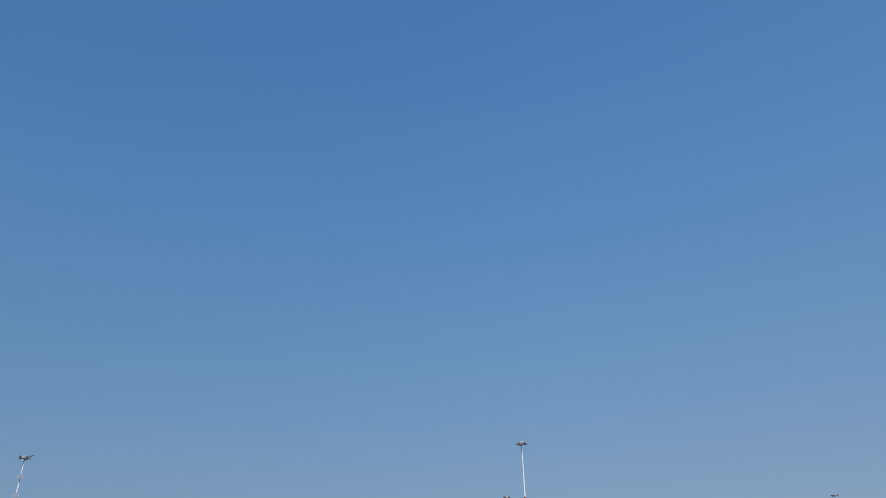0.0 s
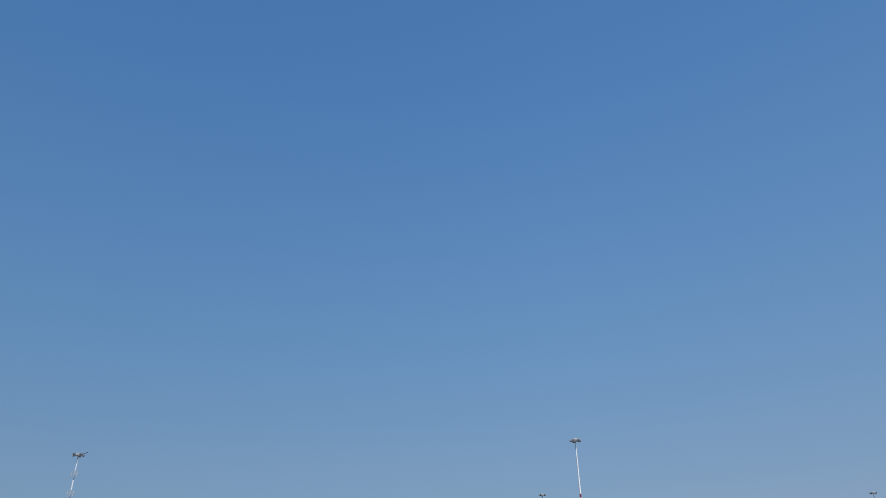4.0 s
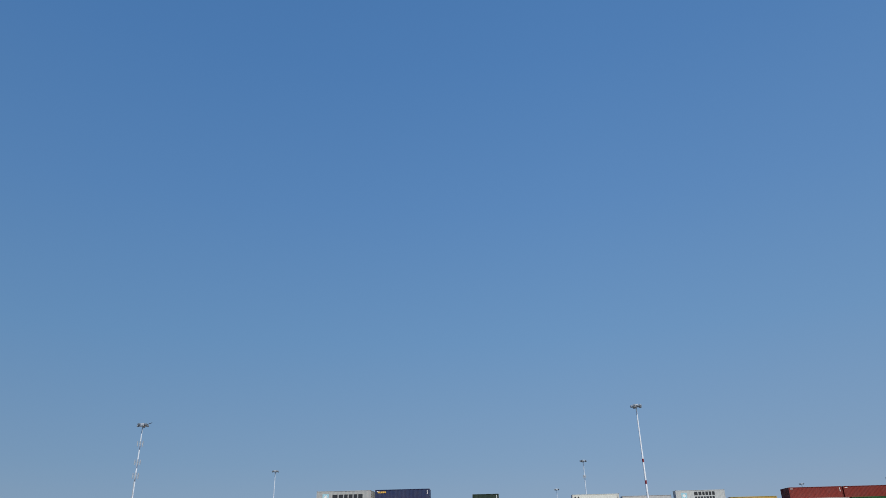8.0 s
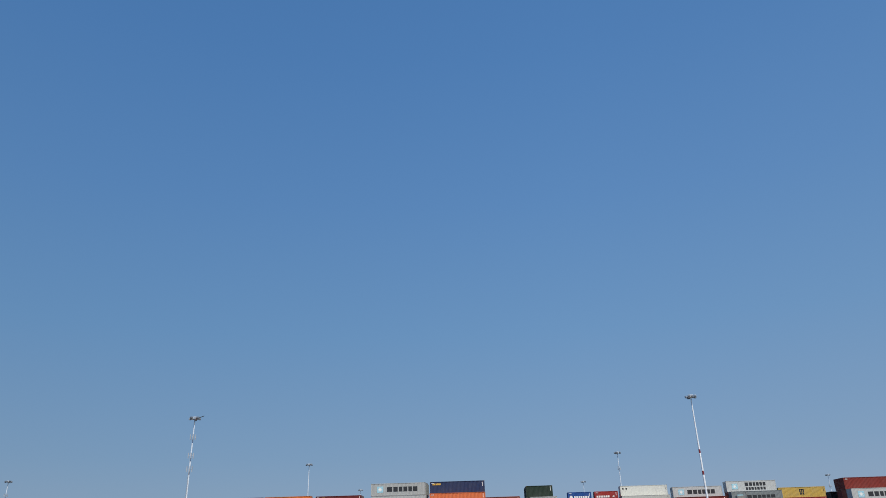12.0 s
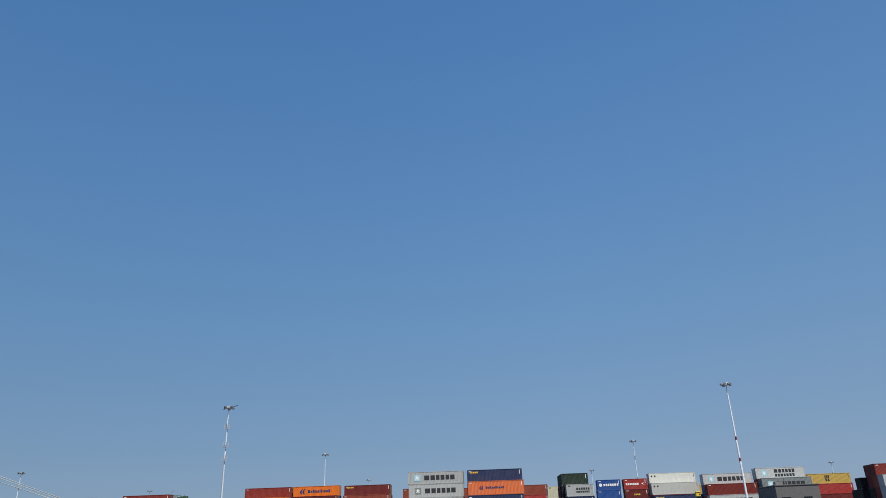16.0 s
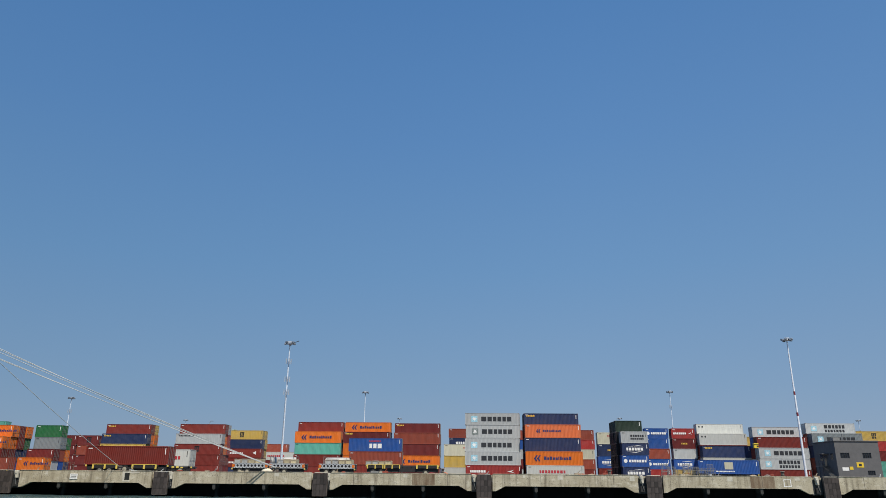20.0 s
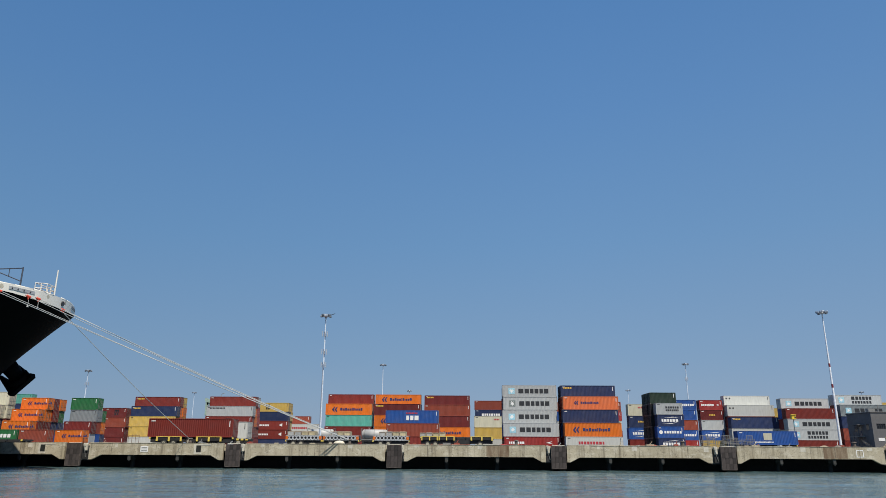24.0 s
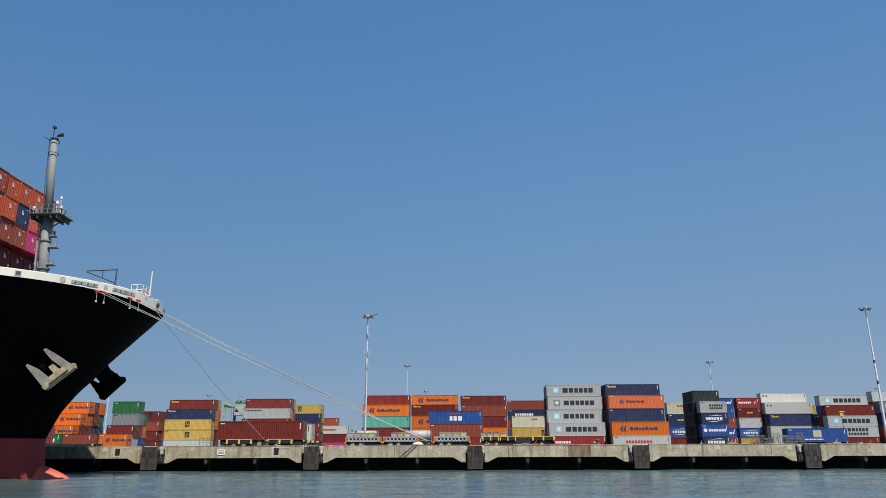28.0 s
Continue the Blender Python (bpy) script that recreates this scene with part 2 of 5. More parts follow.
def mesh_of(name, verts, faces, mats, smooth=False, slots=None):
    me = bpy.data.meshes.new(name)
    me.from_pydata([tuple(v) for v in verts], [], faces)
    for m in mats if isinstance(mats, (list, tuple)) else [mats]:
        me.materials.append(m)
    if slots:
        me.polygons.foreach_set("material_index", slots)
    if smooth:
        me.polygons.foreach_set("use_smooth", [True] * len(me.polygons))
    me.update()
    return me


class Shape:
    """Gathers the faces of one part."""

    def __init__(self):
        self.v, self.f = [], []

    def add(self, verts, faces):
        o = len(self.v)
        self.v += [tuple(p) for p in verts]
        self.f += [tuple(i + o for i in g) for g in faces]
        return self

    def box(self, x0, x1, y0, y1, z0, z1, bevel=0.0):
        if bevel:
            b = bevel
            xs, ys, zs = (x0, x1), (y0, y1), (z0, z1)
            bm = bmesh.new()
            g = bmesh.ops.create_cube(bm, size=1)["verts"]
            for p in g:
                p.co = Vector((xs[p.co.x > 0], ys[p.co.y > 0], zs[p.co.z > 0]))
            bmesh.ops.bevel(bm, geom=bm.edges[:], offset=b, segments=1, affect="EDGES")
            bm.verts.ensure_lookup_table()
            self.add([p.co[:] for p in bm.verts], [[q.index for q in f.verts] for f in bm.faces])
            bm.free()
            return self
        v = [(x, y, z) for z in (z0, z1) for y in (y0, y1) for x in (x0, x1)]
        return self.add(v, [(0, 2, 3, 1), (4, 5, 7, 6), (0, 1, 5, 4), (2, 6, 7, 3), (0, 4, 6, 2), (1, 3, 7, 5)])

    def tube(self, a, b, r0, r1=None, n=8, caps=True):
        a, b = Vector(a), Vector(b)
        r1 = r0 if r1 is None else r1
        d = (b - a).normalized()
        s = d.orthogonal().normalized()
        u = d.cross(s)
        v = []
        for p, r in ((a, r0), (b, r1)):
            v += [p + r * (math.cos(2 * math.pi * i / n) * s + math.sin(2 * math.pi * i / n) * u) for i in range(n)]
        f = [(i, (i + 1) % n, n + (i + 1) % n, n + i) for i in range(n)]
        if caps:
            f += [tuple(range(n))[::-1], tuple(range(n, 2 * n))]
        return self.add(v, f)

    def plate(self, corners, y0, y1):
        """A flat polygon in x and z, given thickness from y0 to y1."""
        n = len(corners)
        v = [(x, y0, z) for x, z in corners] + [(x, y1, z) for x, z in corners]
        f = [tuple(range(n)), tuple(range(n, 2 * n))[::-1]] + [(i, n + i, n + (i + 1) % n, (i + 1) % n) for i in range(n)]
        return self.add(v, f)

    def mesh(self, name, mats, smooth=False):
        me = mesh_of(name, self.v, self.f, mats, smooth)
        bm = bmesh.new()
        bm.from_mesh(me)
        bmesh.ops.recalc_face_normals(bm, faces=bm.faces[:])
        bm.to_mesh(me)
        bm.free()
        return me


def part(name, me, parent, label="", mat=None, at=None):
    """Links a mesh as one part under a thing or a part; mat overrides the mesh's paint on this object alone."""
    ob = new(name, me)
    ob.parent = parent
    if at is not None:
        ob.matrix_basis = at
    if mat is not None:
        ob.material_slots[0].link = "OBJECT"
        ob.material_slots[0].material = mat
    if label:
        ob["label"] = label
    return ob


def thing(name, m, label, category, group="", kind=""):
    ob = new(name)
    ob.empty_display_size = 0.3
    ob.matrix_basis = m
    return tagged(ob, label, category, group, kind)


def solid(name, me, label, category, group="", kind="", m=None):
    ob = new(name, me)
    if m is not None:
        ob.matrix_basis = m
    return tagged(ob, label, category, group, kind)


# near-black for tidal slime and for shade under the quay and in recesses
SLIME_AND_SHADE = plain("slime_and_shade_black", (0.012, 0.013, 0.011), 0.8, 0.0, 0.4, 1.5)

# ---- ground, water, quay ----
YARD = 2.95
QUAY = 3.05


def ground():
    s = Shape()
    s.box(-3500, 3500, 1.2, 4500, YARD - 0.6, YARD)
    solid("ground", s.mesh("ground", TARMAC), "grey asphalt container yard behind the quay", "ground", kind="structure")


def water():
    xs = np.concatenate([[-3000, -600, -250], np.arange(-130, 111, 0.7), [250, 700, 3000]])
    ys = np.concatenate([[-3000, -700, -250, -140], np.arange(-100, 22.1, 0.9)])
    v, f = [], []
    for y in ys:
        for x in xs:
            p = Vector((x * 0.16, y * 0.26, 0.3))
            q = Vector((x * 0.9, y * 1.2, 4.0))
            inside = -125 < x < 105 and -97 < y < 20
            z = (0.10 * noise.noise(p) + 0.06 * noise.noise(q)) if inside else 0.0
            v.append((x, y, z))
    w = len(xs)
    for j in range(len(ys) - 1):
        for i in range(w - 1):
            a = j * w + i
            f.append((a, a + 1, a + w + 1, a + w))
    me = mesh_of("water", v, f, SEA, smooth=True)
    return solid("water", me, "blue-green harbour water with small ripples", "water", kind="structure")


# openings in the face beam: from, to, near edge of the fender that hangs in each
GAPS = ((-102.9, -99.8, -102.5), (-82.0, -78.7, -81.6), (-61.05, -57.8, -60.65), (-40.2, -37.35, -39.75), (-19.15, -16.7, -18.85),
        (1.5, 4.2, 2.2), (22.6, 25.75, 23.65), (44.2, 47.5, 45.55), (65.9, 69.2, 67.3), (87.6, 90.9, 89.0))


def quay():
    root = thing("quay", pose(0, 0, 0), "concrete quay wall on piles with timber fenders", "quay", kind="structure")
    deck = Shape()
    deck.box(-180, 130, 0.42, 1.4, 2.2, QUAY - 0.06)
    part("deck", deck.mesh("quay_deck", CONCRETE), root)
    # undercroft surfaces are coloured near-black, so their shade is in the paint
    part("soffit", Shape().box(-180, 130, 1.4, 7.0, 2.2, 2.34).mesh("soffit", SLIME_AND_SHADE), root)
    part("rear_wall", Shape().box(-180, 130, 5.5, 5.7, -4, 2.19).mesh("quay_rear_wall", SLIME_AND_SHADE), root)
    random.seed(21)
    ends = [-180.0] + [v for g in GAPS for v in g[:2]] + [130.0]
    for x0, x1 in zip(ends[::2], ends[1::2]):
        # face beam with haunches that run down beside each fender
        prof = [(x0, QUAY), (x1, QUAY), (x1, 1.02), (x1 - 0.5, 1.02), (x1 - 1.6, 1.62), (x0 + 1.6, 1.62), (x0 + 0.4, 1.02), (x0, 1.02)]
        part("face_beam", Shape().plate(prof, 0.0, 0.42).mesh("face_beam", CONCRETE), root)
        n = max(4, round((x1 - x0) / 3.1))
        for j in range(n):
            a, b = x0 + (x1 - x0) * j / n, x0 + (x1 - x0) * (j + 1) / n
            lift = random.uniform(0.05, 0.085)
            s = Shape().box(a + random.uniform(0.01, 0.05), b - random.uniform(0.01, 0.05), -0.04 + random.uniform(-0.015, 0.01), 0.55, QUAY + 0.004, QUAY + lift, 0.02)
            part("coping_block", s.mesh("coping_block", CONCRETE), root)
            if j:
                w = random.choice((0.012, 0.016, 0.03))
                part("joint", Shape().box(a - w, a + w, -0.008, 0.0, 1.64, QUAY - 0.02).mesh("joint", JOINT), root)
            if random.random() < 0.35:
                c = random.uniform(a + 0.3, b - 0.9)
                s = Shape().box(c, c + random.uniform(0.3, 0.9), -0.003, 0.0, QUAY - random.uniform(0.2, 0.7), QUAY - 0.02)
                part("repair_patch", s.mesh("repair_patch", PALE_CONCRETE), root, "paler mortar repair")
        for px in (x0 + 0.3 * (x1 - x0), x0 + 0.66 * (x1 - x0)):
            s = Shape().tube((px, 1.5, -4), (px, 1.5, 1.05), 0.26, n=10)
            p = part("pile", s.mesh("pile", SLIME_AND_SHADE, True), root, "concrete pile blackened by slime and painted shade")
            part("pile_cap", Shape().box(px - 0.30, px + 0.30, 1.2, 1.8, 1.05, 2.34, 0.03).mesh("pile_cap", SLIME_AND_SHADE), p)
            u = Shape().box(px - 0.19, px + 0.19, 0.12, 0.40, 0.95, 1.62, 0.03).tube((px, 0.26, 0.97), (px, 0.26, 0.82), 0.16, 0.10, 10)
            part("beam_stub", u.mesh("beam_stub", LOOP_GREY), root, "grey concrete stub under the beam")
    for g0, g1, fx in GAPS:
        fender(root, g0, g1, fx)


def fender(root, g0, g1, x):
    """A framed panel of upright timbers in four rows, proud of the wall, with its bracket and chain in the wider side of the opening."""
    f = part("fender", Shape().box(x + 0.03, x + 1.77, 0.0, 0.40, 0.32, QUAY - 0.05).mesh("fender_back", DARK), root, "dark timber and rubber fender panel")
    n, rows = 4, 4
    w, h = 1.8 / n, (QUAY - 0.30) / rows
    for i in range(n):
        for j in range(rows):
            part("timber", fender.mesh, f, at=pose(x + w * (i + 0.5), -0.14 - 0.012 * ((i * 3 + j) % 2), 0.25 + h * (j + 0.5)))
    edge = Shape()
    for a in (x - 0.035, x + 1.8):
        edge.box(a, a + 0.04, -0.30, 0.1, 0.24, QUAY - 0.02)
    edge.box(x, x + 1.8, -0.30, 0.1, 0.21, 0.26)
    part("edge_strip", edge.mesh("fender_edge", EDGE_RUST), f, "worn pale steel edging")
    part("fender_cap", Shape().box(x + 0.1, x + 1.7, -0.22, 0.3, QUAY - 0.02, QUAY + 0.06, 0.03).mesh("fender_cap", PALE_CONCRETE), f, "pale cap over the timbers")
    # bracket, shackle plate and chain
    left = x - g0 > g1 - x - 1.8
    a, b = (g0, x) if left else (x + 1.8, g1)
    c = (a + b) / 2
    # solid dark block fills the gap in place of the hole's shade
    part("gap_shade_block", Shape().box(a, b, 0.36, 0.9, 0.9, QUAY - 0.3).mesh("gap_shade_block", DARK), root)
    s = Shape().box(c - 0.22, c + 0.2, 0.02, 0.36, QUAY - 0.95, QUAY - 0.02, 0.05).box(c - 0.30, c + 0.05, -0.04, 0.3, QUAY - 0.42, QUAY + 0.02, 0.05)
    part("fender_bracket", s.mesh("fender_bracket", PALE_CONCRETE), root, "pale broken concrete bracket")
    part("shackle_plate", Shape().box(c - 0.28, c + 0.28, 0.04, 0.32, 1.06, 1.75, 0.03).mesh("shackle_plate", RUBBER), root, "black rubber block")
    s = Shape()
    for q in range(6):
        z = QUAY - 0.1 - q * 0.28
        s.tube((c - 0.26 + 0.07 * q, -0.06, z), (c - 0.20 + 0.07 * q, -0.02, z - 0.25), 0.04, n=6)
    part("fender_chain", s.mesh("fender_chain", STEEL), root)


LOOP_GREY = plain("dark_grey_concrete", (0.045, 0.044, 0.04), 0.7, 0.1, 0.3, 3.0)
JOINT = plain("joint_dark_grout", (0.12, 0.10, 0.075), 0.9, 0.0, 0.3, 3.0)
PALE_CONCRETE = plain("patched_concrete", (0.50, 0.47, 0.39), 0.85, 0.0, 0.25, 2.0, 0.4)
EDGE_RUST = plain("worn_edge_steel", (0.11, 0.088, 0.077), 0.75, 0.1, 0.45, 2.5)

FENDER_WOOD = plain("fender_timber", (0.037, 0.030, 0.028), 0.85, 0.0, 0.45, 3.0, 0.4, (1, 1, 0.3), 0.45)
fender.mesh = Shape().box(-0.22, 0.22, -0.14, 0.14, -0.339, 0.339, 0.014).mesh("fender_timber", FENDER_WOOD)
ground()
WATER = water()
quay()

# ---- shipping containers ----
WIDE = 2.44
MESHES = {}


def corrugated(n, a, b, depth, phase=0.25):
    """Stations along a wall and how far each lies behind its outer face."""
    out = []
    step = (b - a) / n
    for i in range(n):
        s = a + i * step
        out += [(s + 0.06 * step, depth), (s + 0.30 * step, depth), (s + 0.52 * step, 0.0), (s + 0.80 * step, 0.0)]
    return [(a, depth)] + out + [(b, depth)]


def container_meshes(L, H, deep=0.055):
    """deep: how far the corrugations go in; refrigerated ones are nearly flat."""
    key = (L, H, deep)
    if key in MESHES:
        return MESHES[key]
    W = WIDE
    walls = Shape()
    st = corrugated(max(10, int(L / 0.30)), 0.10, L - 0.10, deep)
    for y, sgn in ((0.03, 1), (W - 0.03, -1)):
        v = [(x, y + sgn * d, z) for x, d in st for z in (0.14, H - 0.09)]
        walls.add(v, [(2 * i, 2 * i + 2, 2 * i + 3, 2 * i + 1) for i in range(len(st) - 1)])
    st = corrugated(8, 0.10, W - 0.10, 0.055)
    v = [(0.03 + d, y, z) for y, d in st for z in (0.14, H - 0.09)]
    walls.add(v, [(2 * i, 2 * i + 2, 2 * i + 3, 2 * i + 1) for i in range(len(st) - 1)])
    walls.add([(0.05, 0.05, H - 0.03), (L - 0.05, 0.05, H - 0.03), (L - 0.05, W - 0.05, H - 0.03), (0.05, W - 0.05, H - 0.03)], [(0, 1, 2, 3)])
    walls.add([(0.05, 0.05, 0.13), (L - 0.05, 0.05, 0.13), (L - 0.05, W - 0.05, 0.13), (0.05, W - 0.05, 0.13)], [(3, 2, 1, 0)])
    fr = Shape()
    for y0 in (0.0, W - 0.07):
        fr.box(0.12, L - 0.12, y0, y0 + 0.07, 0.02, 0.16)
        fr.box(0.12, L - 0.12, y0, y0 + 0.07, H - 0.10, H - 0.005)
        for x0 in (0.0, L - 0.13):
            fr.box(x0, x0 + 0.13, y0 - 0.0, y0 + 0.10 if y0 == 0 else y0 + 0.07, 0.12, H - 0.12)
    for x0 in (0.0, L - 0.10):
        fr.box(x0, x0 + 0.10, 0.10, W - 0.10, 0.02, 0.16)
        fr.box(x0, x0 + 0.10, 0.10, W - 0.10, H - 0.11, H - 0.005)
    door = Shape().box(-0.03, 0.03, 0.015, W / 2 - 0.115, 0.17, H - 0.12, 0.012)
    for j in range(4):
        z = 0.30 + j * (H - 0.6) / 4
        door.box(0.03, 0.045, 0.10, W / 2 - 0.20, z, z + (H - 0.6) / 4 - 0.14)
    rod = Shape().tube((0.06, 0, 0.12), (0.06, 0, H - 0.08), 0.022, n=6)
    rod.box(0.05, 0.085, -0.02, 0.26, 0.95, 1.0)
    MESHES[key] = dict(
        walls=walls.mesh("container_walls", PAINT["oxide"]),
        frame=fr.mesh("container_frame", PAINT["oxide"]),
        door=door.mesh("container_door", PAINT["oxide"]),
        rod=rod.mesh("lock_rod", STEEL),
    )
    return MESHES[key]


CORNER = Shape().box(-0.09, 0.09, -0.082, 0.082, -0.06, 0.06, 0.012).mesh("corner_casting", CASTING)


def letters(s, x, z, h, widths, gap, y, low=()):
    """One plain bar for each character; low names those that are less tall."""
    for i, w in enumerate(widths):
        s.box(x, x + w * h * 0.92, y - 0.006, y, z, z + (h * 0.74 if i in low else h))
        x += (w + gap) * h
    return x


def mark(name, shape, mat, parent, label=""):
    return part(name, shape.mesh(name, mat), parent, label)


STAR = [(math.cos(math.pi * i / 7 + 0.2) * (0.62 if i % 2 == 0 else 0.22), math.sin(math.pi * i / 7 + 0.2) * (0.62 if i % 2 == 0 else 0.22)) for i in range(14)]
FACE = 0.022  # outer face of the markings, just proud of the ribs


def logo_star(c, L, H, faded=False, two=False):
    k = L / 12.19
    s = Shape().box(1.35 * k, 2.75 * k, FACE - 0.006, FACE, H / 2 - 0.66, H / 2 + 0.66)
    mark("logo_panel", s, FADED_PANEL if faded else STAR_BLUE, c, "square panel behind a star emblem")
    s = Shape().plate([(2.05 * k + a, H / 2 + b) for a, b in STAR], FACE - 0.014, FACE - 0.008)
    mark("star_emblem", s, WHITE, c, "white seven-pointed star emblem")
    s = Shape()
    if two:
        letters(s, 4.6 * k, H / 2 + 0.06, 0.82, (1.1, 0.95, 0.75, 0.85, 0.75, 0.85), 0.20, FACE)
        letters(s, 4.7 * k, H / 2 - 0.88, 0.64, (0.85, 0.8, 1.0, 0.75, 1.0, 0.9, 0.9), 0.24, FACE)
    else:
        letters(s, 3.6 * k, H / 2 - 0.50, 1.0, (1.25, 1.05, 0.85, 0.95, 0.85, 1.05), 0.17, FACE)
    mark("lettering", s, INK, c, "black bars in place of a name")


def logo_bird(c, L, H, big=True, faded=False):
    ink = INK_BLUE
    k = min(1.0, L / 12.19 + 0.12)
    x, z, h = (1.7 * k, H / 2, 0.62) if big else (2.4 * k, H / 2 + 0.05, 0.42)
    s = Shape()
    for o in (0.0, 0.75):
        s.plate([(x + o * h * 1.4, z - 0.1 * h), (x + h * (0.9 + o * 1.4), z + h), (x + h * (1.35 + o * 1.4), z + h), (x + h * (0.75 + o * 1.4), z), (x + h * (1.2 + o * 1.4), z - h), (x + h * (0.75 + o * 1.4), z - h)], FACE - 0.006, FACE)
    mark("emblem", s, ink, c, "dark blue swept emblem")
    s = Shape()
    letters(s, x + h * 3.5, z - 0.5 * h, 1.1 * h, (0.9, 0.7, 0.75, 0.7, 0.75, 0.35, 0.6, 0.3, 0.7, 0.7, 0.75), 0.14, FACE, (1, 3, 4, 7, 8, 9))
    mark("lettering", s, ink, c, "dark blue bars in place of a name")


def logo_block(c, L, H, mat, x0=0.62, size=1.0, rows=2):
    """Stacked heavy emblem with a small line below."""
    s = Shape()
    w = 1.25 * size
    x, z = L * x0, H / 2
    for i in range(3):
        s.box(x + i * w * 0.36, x + i * w * 0.36 + w * 0.24, FACE - 0.006, FACE, z + 0.02, z + 0.72 * size)
    s.box(x, x + w, FACE - 0.006, FACE, z + 0.60 * size, z + 0.78 * size)
    if rows > 1:
        for i in range(2):
            s.box(x + 0.08 + i * w * 0.5, x + i * w * 0.5 + w * 0.42, FACE - 0.006, FACE, z - 0.62 * size, z - 0.10 * size)
    mark("emblem", s, mat, c, "block emblem in place of a name")


def logo_word(c, L, H, mat, n, x0, h, z=0.0, sweep=False):
    s = Shape()
    random.seed(int(L * 10) + n + int(h * 100))
    e = letters(s, L * x0, H / 2 + z - h / 2, h, [random.choice((0.7, 0.8, 0.9, 1.0)) for _ in range(n)], 0.2, FACE)
    if sweep:
        s.plate([(L * x0 + 0.3, H / 2 + h * 0.9), (e * 0.7 + L * x0 * 0.3, H / 2 + h * 1.35), (e, H / 2 + h * 1.05), (e * 0.7 + L * x0 * 0.3, H / 2 + h * 1.12)], FACE - 0.006, FACE)
        s.plate([(L * x0, H / 2 - h * 0.95), (e * 0.55 + L * x0 * 0.45, H / 2 - h * 1.30), (e, H / 2 - h * 0.5), (e * 0.55 + L * x0 * 0.45, H / 2 - h * 1.08)], FACE - 0.006, FACE)
    mark("lettering", s, mat, c, "bars in place of a name")


def marks(c, kind, L, H, colour):
    if kind == "star":
        logo_star(c, L, H)
    elif kind == "star_faded":
        logo_star(c, L, H, True)
    elif kind == "star_two":
        logo_star(c, L, H, two=True)
    elif kind == "bird":
        logo_bird(c, L, H)
    elif kind == "bird_small":
        logo_bird(c, L, H, False)
    elif kind == "msc":
        logo_block(c, L, H, INK)
    elif kind == "msc_mid":
        logo_block(c, L, H, INK, 0.44)
    elif kind == "apl":
        logo_word(c, L, H, WHITE, 3, 0.39, 1.0, -0.25)
        logo_word(c, L, H, INK_RED, 8, 0.385, 0.32, 0.80)
    elif kind == "cma":
        logo_word(c, L, H, WHITE, 6, 0.16, 0.60, sweep=True)
    elif kind == "script":
        logo_word(c, L, H, WHITE, 7, 0.26, 0.55)
        s = Shape().tube((0.8, FACE - 0.006, H / 2), (0.8, FACE, H / 2), 0.42, n=14)
        mark("emblem", s, WHITE, c, "white round emblem")
    elif kind == "dark_two":
        logo_word(c, L, H, INK, 6, 0.36, 0.46, 0.32)
        logo_word(c, L, H, INK, 7, 0.36, 0.40, -0.32)
    elif kind == "green_word":
        logo_word(c, L, H, WHITE, 4, 0.30, 0.72)
    elif kind == "white_word":
        logo_word(c, L, H, WHITE, 8, 0.16, 0.66)
    elif kind == "white_word_mid":
        logo_word(c, L, H, WHITE, 7, 0.08, 0.48)
        s = Shape().plate([(L * 0.74, H / 2), (L * 0.86, H / 2 + 0.34), (L * 0.81, H / 2), (L * 0.88, H / 2 - 0.30)], FACE - 0.006, FACE)
        mark("emblem", s, WHITE, c, "white bird-like emblem")
    elif kind == "white_long":
        logo_word(c, L, H, WHITE, 10, 0.14, 0.46)
        s = Shape().plate([(L * 0.78, H / 2 + 0.1), (L * 0.86, H / 2 + 0.6), (L * 0.86, H / 2 - 0.4)], FACE - 0.006, FACE)
        mark("emblem", s, WHITE, c, "white triangular emblem")
    elif kind == "red_word":
        logo_word(c, L, H, INK_RED, 9, 0.22, 0.60)
    elif kind == "red_half":
        logo_word(c, L, H, INK_RED, 2, 0.60, 0.52)
    elif kind == "red_small":
        logo_word(c, L, H, INK_RED, 4, 0.42, 0.40, 0.6)
    elif kind == "gold_small":
        logo_word(c, L, H, GOLD, 5, 0.05, 0.36, H / 2 - 0.55)
    elif kind == "gold_mid":
        logo_word(c, L, H, GOLD, 4, 0.38, 0.40)
    elif kind == "square":
        s = Shape().box(L * 0.43, L * 0.43 + 1.7, FACE - 0.006, FACE, H / 2 - 0.45, H / 2 + 0.95)
        mark("logo_panel", s, PAINT["cream"], c, "pale square emblem panel")
        logo_word(c, L, H, WHITE, 15, 0.28, 0.24, -0.85)
    elif kind == "dots":
        for i in (0.06, 0.13):
            s = Shape().tube((L * i, FACE - 0.006, H * 0.72), (L * i, FACE, H * 0.72), 0.22, n=12)
            mark("emblem", s, INK, c)
    elif kind == "dark_long":
        logo_word(c, L, H, INK, 11, 0.07, 0.34, 0.75)
    # upright rows of small code bars near an upper corner of the long side
    if kind not in ("bare", "bird", "star", "star_two", "star_faded"):
        pale = colour not in ("white", "cream", "silver", "yellow", "grey", "teal")
        ink = WHITE if pale else INK
        x = L - 0.55
        mark("code_bar", Shape().box(x, x + 0.11, FACE - 0.006, FACE, H - 1.15, H - 0.30), ink, c)
        if len(kind) > 4:
            mark("code_bar", Shape().box(0.35, 0.95, FACE - 0.006, FACE, H - 0.42, H - 0.30), ink, c)


